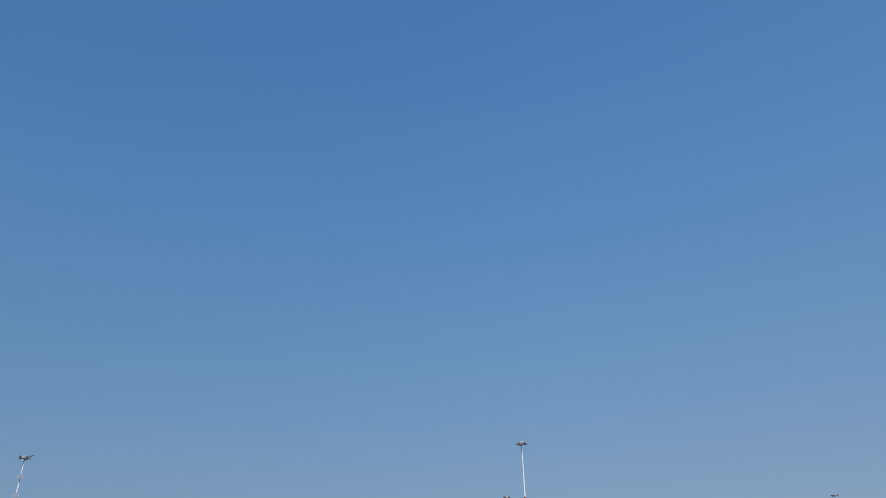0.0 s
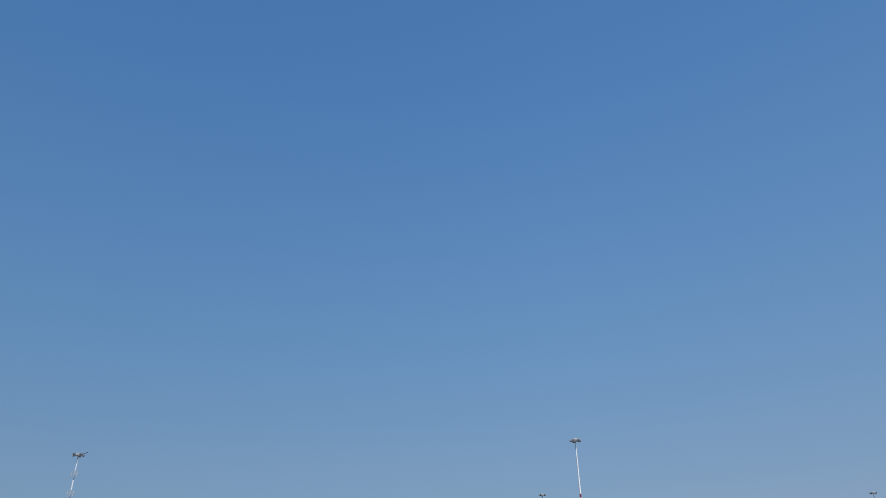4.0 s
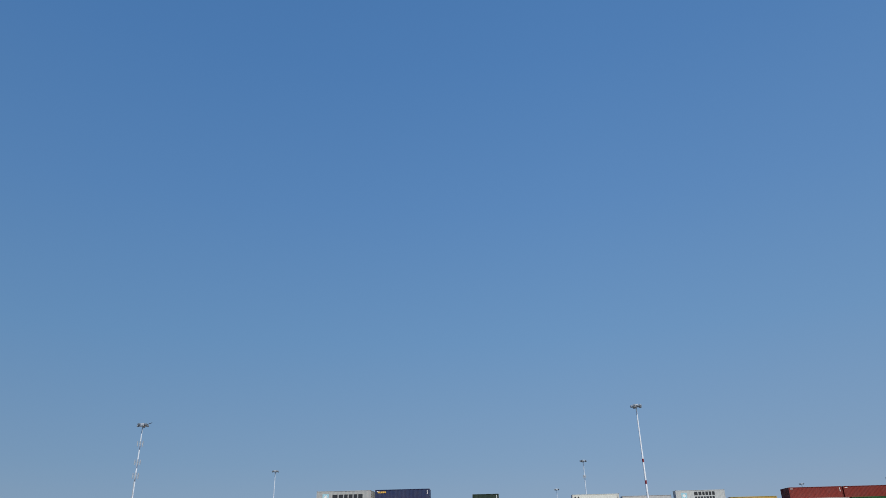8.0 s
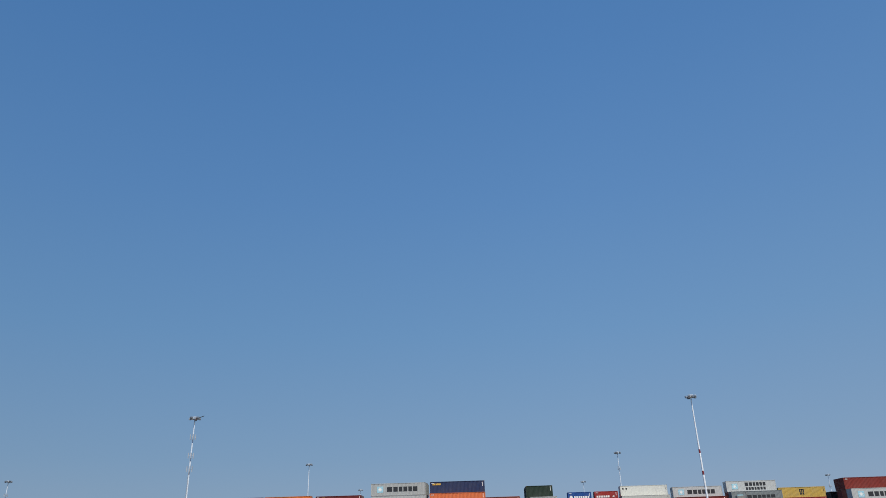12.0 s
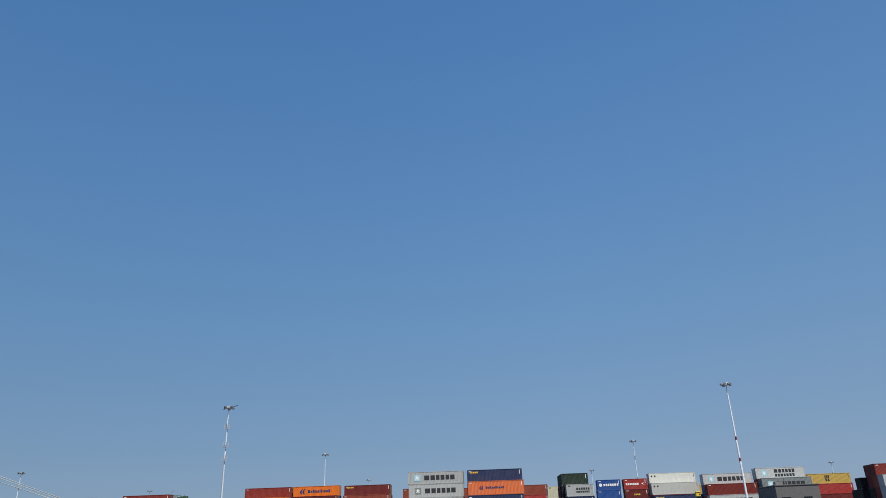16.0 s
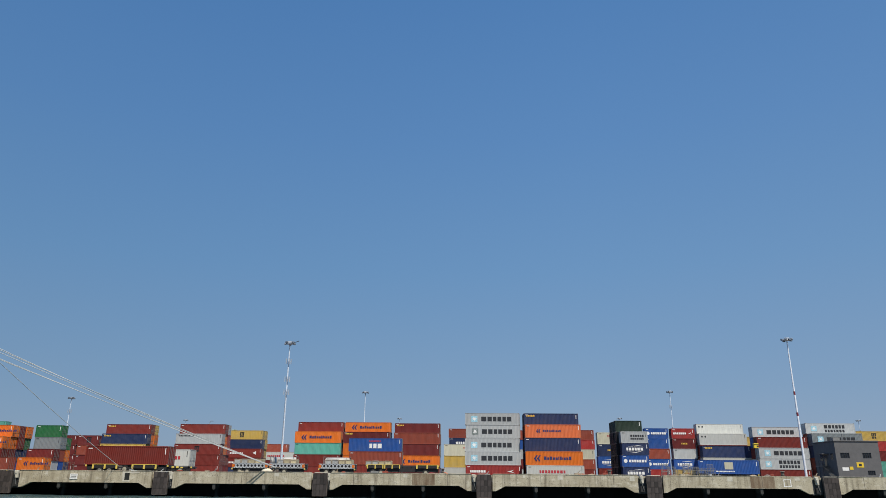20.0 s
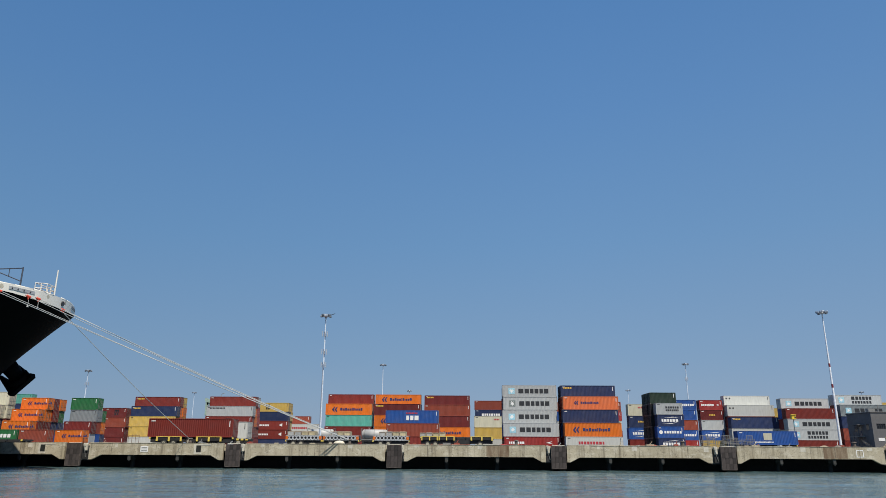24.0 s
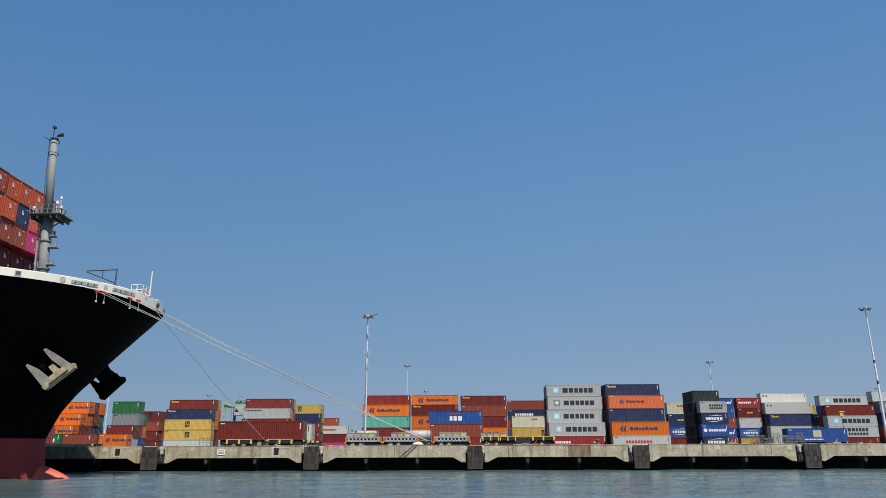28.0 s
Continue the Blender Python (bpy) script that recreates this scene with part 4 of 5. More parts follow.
def flat_rack(x, y, z, L, crates=(0.0, 1.0)):
    """A pale rack with a row of round lightening holes along its side beam."""
    r = thing("rack_platform", pose(x, y, z), "pale grey platform rack with round holes along its beam", "platform rack", "racks on the quay")
    n = int(L / 0.58)
    w = L / n
    for sgn in (0.0, 2.34):
        s = Shape()
        for i in range(n):
            c, z0 = (i + 0.5) * w, 0.37
            rim = [(c + 0.21 * math.cos(math.pi * k / 6), z0 + 0.21 * math.sin(math.pi * k / 6)) for k in range(12)]
            box = []
            for k in range(12):
                u, v = math.cos(math.pi * k / 6), math.sin(math.pi * k / 6)
                q = 1 / max(abs(u), abs(v))
                box.append((c + u * q * w / 2, z0 + v * q * 0.33))
            pts = rim + box
            v = [(a, sgn, b) for a, b in pts] + [(a, sgn + 0.1, b) for a, b in pts]
            f = []
            for k in range(12):
                m = (k + 1) % 12
                f += [(k, m, 12 + m, 12 + k), (24 + k, 36 + k, 36 + m, 24 + m), (k, 24 + k, 24 + m, m)]
            s.add(v, f)
        s.box(0, L, sgn - 0.02, sgn + 0.12, 0.70, 0.76)
        s.box(0, L, sgn - 0.02, sgn + 0.12, -0.02, 0.04)
        part("side_beam", s.mesh("rack_side_beam", RACK_GREY), r)
    # near-black block behind the round holes, their shade put into its colour
    part("deck", Shape().box(0, L, 0.12, 2.32, 0.04, 0.70).mesh("rack_dark_core", BLACK_STEEL), r)
    load_crates(r, L * crates[0] + 0.12, L * crates[1] - 0.12, 0.764)
    for xx in (0.0, L - 0.42):
        part("reflector", Shape().box(xx, xx + 0.42, -0.06, -0.024, 0.1, 0.62).mesh("reflector", PAINT["orange"]), r, "orange end marker")
    return r


TANK_WHITE = plain("tank_white_paint", (0.45, 0.45, 0.43), 0.5, 0.0, 0.12, 0.8)


def tank_frame(x, y, z):
    t = thing("tank_container", pose(x, y, z), "white cylindrical tank container on a yard trailer", "tank container", "tank containers")
    part("tank", Shape().tube((0.5, 1.22, 1.28), (5.5, 1.22, 1.28), 1.05, 1.05, 22).tube((0.15, 1.22, 1.28), (0.5, 1.22, 1.28), 0.7, 1.05, 22).tube((5.5, 1.22, 1.28), (5.85, 1.22, 1.28), 1.05, 0.7, 22).mesh("tank", TANK_WHITE, True), t)
    for xx in (0.8, 2.9, 5.1):
        part("tank_band", Shape().tube((xx, 1.22, 1.28), (xx + 0.12, 1.22, 1.28), 1.07, 1.07, 22).mesh("tank_band", STEEL), t)
    for xx in (0.0, 5.94):
        f = Shape().box(xx, xx + 0.12, 0, 0.12, 0, 2.5).box(xx, xx + 0.12, 2.32, 2.44, 0, 2.5).box(xx, xx + 0.12, 0.12, 2.32, 0, 0.14).box(xx, xx + 0.12, 0.12, 2.32, 2.36, 2.5)
        part("end_frame", f.mesh("tank_end_frame", STEEL), t)
    part("cradle", Shape().box(0.12, 5.94, 0.5, 1.94, 0.0, 0.26).mesh("cradle", STEEL), t)


TARP_CREAM = plain("tarpaulin_cream", (0.66, 0.62, 0.50), 0.8, 0.0, 0.15, 3.0, 0.5)


def heap(w, d, h, seed):
    """A slumped, folded bundle."""
    s, n, m = Shape(), 16, 6
    v = [(w / 2, d / 2, h)]
    for j in range(1, m + 1):
        u = j / m
        for i in range(n):
            a = 2 * math.pi * i / n
            k = u * (1 + 0.16 * noise.noise(Vector((math.cos(a) * 2, math.sin(a) * 2, seed + u))))
            z = h * math.sqrt(max(0.0, 1 - u * u)) + 0.10 * noise.noise(Vector((math.cos(a) * 3 * u, math.sin(a) * 3 * u, seed))) * (1 - u)
            v.append((w / 2 + w / 2 * k * math.cos(a), d / 2 + d / 2 * k * math.sin(a), max(0.0, z)))
    f = [(0, 1 + i, 1 + (i + 1) % n) for i in range(n)]
    for j in range(m - 1):
        f += [(1 + j * n + i, 1 + (j + 1) * n + i, 1 + (j + 1) * n + (i + 1) % n, 1 + j * n + (i + 1) % n) for i in range(n)]
    f.append(tuple(1 + (m - 1) * n + i for i in range(n))[::-1])
    return s.add(v, f)


def signal_post(x, y, top):
    p = thing("signal_post", pose(x, y, YARD), "yellow lamp housing on a thin dark post", "signal post")
    h = top - YARD
    part("post", Shape().tube((0, 0, 0), (0, 0, h - 0.5), 0.07, 0.06, 8).mesh("signal_pole", DARK), p)
    part("base_plate", Shape().box(-0.3, 0.3, -0.3, 0.3, 0, 0.05, 0.01).mesh("signal_base", DARK), p)
    b = part("lamp_box", Shape().box(-0.46, 0.46, -0.35, 0.35, h - 0.5, h + 0.5, 0.05).mesh("lamp_box", SIGN_YELLOW), p, "bright yellow metal box")
    part("visor", Shape().box(-0.48, 0.48, -0.5, -0.354, h + 0.36, h + 0.44).mesh("visor", SIGN_YELLOW), b)
    part("lens", Shape().box(0.1, 0.42, -0.37, -0.354, h - 0.28, h + 0.04).mesh("signal_lens", DARK), b)


def bollard(x, y):
    b = thing("bollard", pose(x, y, QUAY + 0.07), "worn steel mooring bollard on the quay edge", "bollard", "bollards")
    part("post", Shape().tube((0, 0, 0), (0, 0, 0.5), 0.22, 0.19, 12).mesh("bollard_post", CASTING, True), b)
    part("cap", Shape().tube((0, 0, 0.5), (0, 0, 0.62), 0.32, 0.26, 12).mesh("bollard_cap", CASTING, True), b)
    part("base_plate", Shape().box(-0.4, 0.4, -0.35, 0.35, 0, 0.05, 0.01).mesh("base_plate", CASTING), b)


def quay_things():
    trailer(-53.9, 8.4, 12.4, (2.3, 3.7, 5.9), ((1.2, 4.85), (6.95, 10.55)), neck=True)
    container(-54.05, 8.45, YARD + 1.06, FT40, 2.59, "oxide", "plain", where="on a yard trailer")
    trailer(-89.0, 4.0, 20.0, (1.6, 3.0), (), "low dark flatbed trailer near the quay edge", up=-0.48)
    container(-88.5, 4.05, YARD + 0.58, FT40, 2.44, "red", "dark_long", where="on a yard trailer")
    trailer(-49.2, 19.0, 6.9, (1.2, 5.0), (), "dark yard trailer behind the loaded one")
    container(-48.9, 19.0, YARD + 1.06, FT20, 2.59, "white", "red_half", where="on a yard trailer")
    trailer(47.5, 58.0, 12.4, (1.6, 2.9, 10.0), (), "dark yard trailer under a blue container")
    container(47.8, 58.0, YARD + 1.06, FT40, 2.75, "blue", "square", where="on a yard trailer")
    for x, span in ((-38.95, (0.02, 0.84)), (-32.65, (0.20, 0.78)), (-24.2, (0.14, 0.94))):
        trailer(x - 0.1, 28.0, 6.3, (1.4, 2.7), (), "dark yard trailer carrying a platform rack")
        flat_rack(x, 28.0, YARD + 1.06, FT20, span)
    for x, y in ((-96.1, 58.9), (-102.4, 56.4), (-109.0, 56.4)):
        trailer(x, y, 6.3, (), (), "low dark yard trailer under a short container", up=-0.36)
    for x in (-32.1, -44.3):
        trailer(x - 0.1, 70.0, 6.3, (1.4, 2.7), (), "dark yard trailer carrying a tank", up=0.7)
        tank_frame(x, 70.0, YARD + 1.76)
    load_crates(trailer(-16.4, 28.0, 12.6, (1.4, 2.7, 10.2), ((0.35, 3.1), (3.25, 5.9), (8.6, 12.3)), up=0.62), 0.05, 4.4, 1.69)
    for x in (-23.9, -44.9, -2.2, 19.2, 41.0):
        bollard(x, 0.75)
    signal_post(60.8, 60.7, 9.75)
    solid("tarpaulin", heap(1.6, 0.7, 0.42, 4).mesh("tarpaulin", TARP_CREAM, True), "bundled white tarpaulin lying beside a bollard", "tarpaulin", m=pose(-26.1, 0.62, QUAY + 0.07))
    # ladder recesses and number boards on the wall, plain boards only
    for x in (-43.75, -64.3):
        s = thing("wall_recess", pose(x, 0, 0), "ladder recess, its shade a near-black plate, with pale mortar edge", "recess", "recesses in the quay wall")
        f = Shape().box(-0.28, 0.0, -0.03, 0.0, 1.75, QUAY - 0.04, 0.01).box(0.0, 0.72, -0.03, 0.0, 1.75, 1.95, 0.01).box(0.0, 1.9, -0.03, 0.0, QUAY - 0.22, QUAY - 0.04, 0.01)
        part("surround", f.mesh("recess_surround", PALE_CONCRETE), s)
        # flat near-black plate on the face: the hole's shade put into colour
        part("opening", Shape().box(0.0, 0.62, -0.02, -0.004, 1.95, QUAY - 0.22).mesh("recess_opening", SLIME_AND_SHADE), s)
    s = thing("painted_square", pose(40.7, 0, 0), "thin white square outline painted on the quay face", "painted mark")
    for j, (x0, x1, z0, z1) in enumerate(((0, 0.9, 1.85, 1.93), (0, 0.9, 2.67, 2.75), (0, 0.08, 1.93, 2.67), (0.82, 0.9, 1.93, 2.67))):
        part("stroke", Shape().box(x0, x1, -0.006, -0.002, z0, z1).mesh("painted_stroke", WHITE), s)
    s = thing("wall_notice", pose(-51.05, -0.01, 1.95), "small pale notice board with grey bars on the quay face", "notice board")
    part("board", Shape().box(0, 1.0, -0.05, 0.0, 0.05, 0.75, 0.01).mesh("notice_board", WHITE), s)
    for j in range(3):
        part("bar", Shape().box(0.12, 0.88, -0.056, -0.052, 0.18 + j * 0.18, 0.26 + j * 0.18).mesh("notice_bar", STEEL), s)
    # brown run-off stains on the quay face
    for x0, x1 in ((-6.1, -3.2), (36.6, 39.6)):
        st = thing("stain_panel", pose(0, 0, 0), "rust-stained patch on the concrete quay face", "stained patch", "stained patches")
        part("patch", Shape().box(x0, x1, -0.006, -0.002, 1.66, QUAY - 0.01).mesh("stain_patch", RUST_STAIN), st)
    # low debris and fittings along the edge
    random.seed(7)
    for i in range(46):
        x = random.uniform(-62, 78)
        w, h = random.uniform(0.3, 1.1), random.uniform(0.12, 0.42)
        s = Shape().box(0, w, 0, random.uniform(0.3, 0.7), 0, h, 0.03)
        if i % 3 == 0:
            s.tube((0.1, 0.2, 0.0), (w * 0.8, 0.3, h + 0.35), 0.05, n=6)
        me = s.mesh("dunnage", (TIMBER, STEEL, CONCRETE, PAINT["brick"], PAINT["silver"])[i % 5])
        solid("dunnage", me, "low heap of dunnage and fittings lying on the quay", "dunnage", "dunnage along the quay", m=pose(x, random.uniform(1.6, 3.6), YARD, 0, 0, random.uniform(-12, 12)))
    for x, y, w, h, mat, words in ((15.0, 2.0, 1.5, 0.36, PAINT["brick"], "slumped heap of rust-red netting"), (16.6, 2.2, 1.3, 0.3, TIMBER, "heap of broken brown timber"), (37.2, 1.9, 1.4, 0.32, TIMBER, "heap of broken brown timber"), (39.2, 2.0, 1.1, 0.36, CASTING, "rusty heap of chain and wire"), (-4.6, 2.0, 1.6, 0.28, PAINT["red"], "slumped heap of red netting"), (-2.4, 2.1, 0.9, 0.32, PAINT["rust_orange"], "orange plastic float lying in netting")):
        solid("netting_heap", heap(w, 0.9, h, x).mesh("netting_heap", mat, True), words + " on the quay", "netting", "heaps on the quay", m=pose(x, y, YARD))
    for i in range(7):
        g = thing("steel_stillage", pose(40.2 + 1.5 * i, 57.2 + 0.4 * (i % 2), YARD), "grey steel mesh stillage standing in the yard", "stillage", "stillages beside the trailer")
        hh = 2.9 - 0.5 * (i % 3)
        f = Shape()
        for xx in (0.0, 1.2):
            for yy in (0.0, 1.0):
                f.box(xx, xx + 0.08, yy, yy + 0.08, 0, hh)
        for zz in (0.2, hh / 2, hh - 0.08):
            f.box(0.08, 1.2, 0.0, 0.06, zz, zz + 0.08).box(0.08, 1.2, 1.02, 1.08, zz, zz + 0.08)
        part("frame", f.mesh("stillage_frame", STEEL), g)
        m = Shape()
        for q in range(6):
            m.box(0.2 + 0.17 * q, 0.23 + 0.17 * q, 0.02, 0.05, 0.28, hh - 0.1)
        part("mesh_side", m.mesh("stillage_mesh", STEEL), g)
    # railing and bins near the small gate
    r = thing("railing", pose(52.4, 57.0, YARD), "low galvanised railing beside the trailer", "railing")
    for i in range(8):
        part("post", Shape().tube((i * 0.9 - 8, 0, 0), (i * 0.9 - 8, 0, 2.2), 0.04, n=6).mesh("rail_post", STEEL), r)
    for z in (1.2, 1.7, 2.15):
        part("rail", Shape().tube((-8, 0, z), (-1.7, 0, z), 0.035, n=6).mesh("rail_bar", STEEL), r)


def edge_rail():
    r = thing("edge_rail", pose(-55.6, 6.0, YARD), "short rusty handrail beside the trailer", "railing")
    for i in range(4):
        part("post", Shape().tube((i * 0.5, 0, 0), (i * 0.5, 0, 1.45 - 0.12 * (i % 2)), 0.03, n=6).mesh("edge_post", RAIL_RUST), r)
    for z in (0.75, 1.2):
        part("rail", Shape().tube((0, 0, z), (1.5, 0, z), 0.025, n=6).mesh("edge_bar", RAIL_RUST), r)


RAIL_RUST = plain("rail_rust_brown", (0.16, 0.09, 0.07), 0.7, 0.1, 0.3)


def yard_crane():
    """A tall pale green gantry far behind the stacks; only its top shows above them."""
    c = thing("yard_crane", pose(-132.0, 250.0, YARD), "pale green yard gantry crane far behind the stacks", "gantry crane")
    for x in (0.0, 19.0):
        for y in (0.0, 9.4):
            part("leg", Shape().box(x - 0.4, x + 0.4, y, y + 0.7, 0.9, 21.8, 0.04).mesh("crane_leg", CRANE_GREEN), c)
            for q in (-0.9, 0.9):
                w = part("wheel", TYRE, c, at=pose(x + q, y + 0.1, 0.5))
                part("rim", RIMS, w)
        part("sill_beam", Shape().box(x - 0.5, x + 0.5, 0, 10.1, 0.9, 1.6).mesh("sill_beam", CRANE_GREEN), c)
    for y in (0.0, 9.3):
        part("girder", Shape().box(-0.9, 19.8, y, y + 0.8, 20.3, 21.9, 0.04).mesh("girder", CRANE_GREEN), c)
    # inclined boom end, tie and brace at the near leg
    part("boom_end", Shape().plate([(-1.1, 22.0), (4.9, 20.4), (4.9, 21.9), (-0.6, 23.7), (-1.1, 23.6)], -0.5, 0.0).mesh("boom_end", CRANE_GREEN), c, "pale green sloping boom")
    part("boom_post", Shape().box(-0.75, -0.15, -0.4, 0.0, 15.6, 22.1, 0.03).mesh("boom_post", CRANE_GREEN), c)
    part("brace", Shape().tube((0.6, 0.3, 19.0), (4.4, 0.3, 12.8), 0.16, n=6).mesh("brace", CRANE_GREEN), c)
    part("hoist_frame", Shape().box(4.4, 4.9, -0.3, 0.2, 12.0, 20.2).box(4.9, 5.5, 0.3, 0.8, 12.0, 23.6).mesh("hoist_frame", CRANE_DARK), c)
    cab = part("machine_house", Shape().box(5.2, 9.2, -1.6, 2.4, 16.6, 20.2, 0.1).mesh("machine_house", PAINT["silver"]), c, "pale grey machine house")
    part("house_window", Shape().box(5.6, 7.0, -1.64, -1.604, 18.2, 19.4).mesh("house_window", GLASS_DARK), cab)
    t = Shape()
    random.seed(3)
    for i in range(14):
        x = 5.6 + i * 0.55 + random.uniform(-0.1, 0.1)
        z = 21.9 + random.uniform(0.0, 0.8)
        t.box(x, x + random.uniform(0.25, 0.6), 0.8, 3.5, z, z + random.uniform(0.2, 0.9))
        if i % 3 == 0:
            t.tube((x, 0.7, 21.5), (x + random.uniform(-0.3, 0.3), 0.7, 24.0), 0.07, n=5)
    t.tube((5.8, 0.7, 23.9), (10.8, 0.7, 23.7), 0.08, n=5)
    part("trolley", t.mesh("trolley", CRANE_DARK), c, "dark green hoist machinery")
    h = Shape()
    arc = [(6.3, 22.0), (6.3, 25.0), (6.6, 25.6), (7.2, 25.9), (8.0, 25.7)]
    for (ax, az), (bx, bz) in zip(arc, arc[1:]):
        h.tube((ax, 0.4, az), (bx, 0.4, bz), 0.12, n=6)
    part("davit_arm", h.mesh("davit_arm", STEEL, True), c)


MID = -24.5
BOW = ((-4.0, -59.2), (0.9, -59.4), (3.7, -59.7), (6.0, -58.7), (8.1, -57.3), (10.9, -55.1), (13.2, -53.0), (15.0, -51.5), (16.0, -50.85), (16.6, -50.6), (17.4, -50.55))


def bow_x(z):
    return float(np.interp(z, [p[0] for p in BOW], [p[1] for p in BOW]))


def half(z, s):
    """Half breadth of the hull at height z, s metres behind the stem."""
    run = float(np.interp(z, (-4, 0, 4, 9, 17.3), (900, 800, 480, 98, 26.5)))
    t = min(1.0, s / run)
    return 20.0 * math.sqrt(max(0.0, 1 - (1 - t) ** 2)) + 0.02


def hull_strip(name, z0, z1, mat, parent, steps, label="", upright=False):
    """One belt of plating round both sides of the bow."""
    ss = [0, 0.02, 0.08, 0.18, 0.35, 0.6, 1.2, 2, 3, 4.5, 6, 8, 10.5, 14, 18, 23, 29, 36, 46, 60, 80, 110]
    v, f = [], []
    cols = [(s, 1) for s in reversed(ss)] + [(s, -1) for s in ss[1:]]
    zs = [z0 + (z1 - z0) * i / steps for i in range(steps + 1)]
    for z in zs:
        for s, sg in cols:
            q = z0 if upright else z
            dip = 0.45 * math.exp(-s / 1.1) if abs(z - 16.6) < 0.01 else 0.0
            v.append((bow_x(q) - s, MID + sg * half(q, s), z - dip))
    w = len(cols)
    for j in range(steps):
        for i in range(w - 1):
            a = j * w + i
            f.append((a, a + 1, a + w + 1, a + w))
    me = mesh_of(name, v, f, mat, smooth=True)
    return part(name, me, parent, label)


def ship():
    sh = thing("container_ship", pose(0, 0, 0), "black-hulled container ship with white bulwark moored at the quay", "ship")
    hull_strip("boot_topping", -4.0, 3.62, HULL_RED, sh, 8, "dull red boot topping at the waterline")
    hull_strip("hull", 3.62, 16.6, HULL_BLACK, sh, 16, "matt black hull plating")
    hull_strip("bulwark", 16.6, 17.25, HULL_WHITE, sh, 2, "white painted bulwark round the forecastle", True)
    # deck and rail
    ss = [0.02, 0.15, 0.5, 1.2, 2, 3, 4.5, 6, 8, 10.5, 14, 18, 23, 29, 36, 46, 60, 80, 110]
    v = [(bow_x(16.2) - s, MID + g * (half(16.2, s) - 0.15), 16.2) for s in ss for g in (1, -1)]
    part("deck", mesh_of("foredeck", v, [(2 * i, 2 * i + 1, 2 * i + 3, 2 * i + 2) for i in range(len(ss) - 1)], DECK_GREEN), sh)
    for g in (1, -1):
        cap = Shape()
        for a, b in zip(ss, ss[1:]):
            cap.tube((bow_x(16.4) - a, MID + g * half(16.4, a), 17.25), (bow_x(16.4) - b, MID + g * half(16.4, b), 17.25), 0.11, n=6)
        part("bulwark_rail", cap.mesh("bulwark_rail", HULL_WHITE, True), sh)
    # bulb
    n, rings = 20, []
    for i in range(15):
        u = i / 14
        rings.append((-60.4 + 4.5 * u, (2.72 - 1.45 * u) * math.sqrt(max(0.0, 1 - u**6)) + 0.02, -1.2 - 0.15 * u))
    v = [(x, MID + (0.46 - 0.22 * max(0.0, (-59.2 - x) / 1.2)) * r * math.cos(2 * math.pi * k / n), z + r * math.sin(2 * math.pi * k / n)) for x, r, z in rings for k in range(n)]
    f = [(i * n + k, i * n + (k + 1) % n, (i + 1) * n + (k + 1) % n, (i + 1) * n + k) for i in range(14) for k in range(n)]
    part("bulbous_bow", mesh_of("bulbous_bow", v, f, BULB_RED, True), sh, "orange-red bulbous bow breaking the surface")
    anchors(sh)
    fairleads(sh)
    foremast(sh)
    # light rails and gear at the tip
    r = Shape()
    pts = [(-51.6, MID + 0.8), (-52.6, MID + 1.2), (-52.6, MID - 1.0), (-51.6, MID - 0.6)]
    for (ax, ay), (bx, by) in zip(pts, pts[1:] + pts[:1]):
        for z in (17.5, 18.0, 18.5):
            r.tube((ax, ay, z), (bx, by, z), 0.045, n=5)
        for q in (0.0, 0.5):
            r.tube((ax + (bx - ax) * q, ay + (by - ay) * q, 16.2), (ax + (bx - ax) * q, ay + (by - ay) * q, 18.5), 0.045, n=5)
    part("lookout_rail", r.mesh("lookout_rail", HULL_WHITE), sh, "white tubular rail at the stem")
    part("jackstaff", Shape().tube((-51.3, MID + 0.4, 16.2), (-51.3, MID + 0.4, 20.2), 0.09, 0.06, 8).mesh("jackstaff", HULL_WHITE), sh)
    d = Shape()
    d.tube((-54.8, MID, 16.2), (-54.8, MID, 20.4), 0.10, 0.07, 8)
    d.tube((-54.8, MID, 20.3), (-57.9, MID, 20.2), 0.055, n=6).tube((-54.8, MID, 18.9), (-57.9, MID, 20.1), 0.055, n=6)
    d.tube((-56.2, MID, 20.2), (-56.2, MID, 19.5), 0.04, n=5)
    part("davit", d.mesh("davit", DAVIT_GREY), sh, "slender dark swinging davit")
    ship_boxes()


DAVIT_GREY = plain("davit_dark_grey", (0.06, 0.075, 0.10), 0.5)
DARK_GREEN_GREY = plain("platform_dark_grey", (0.07, 0.09, 0.085), 0.6)


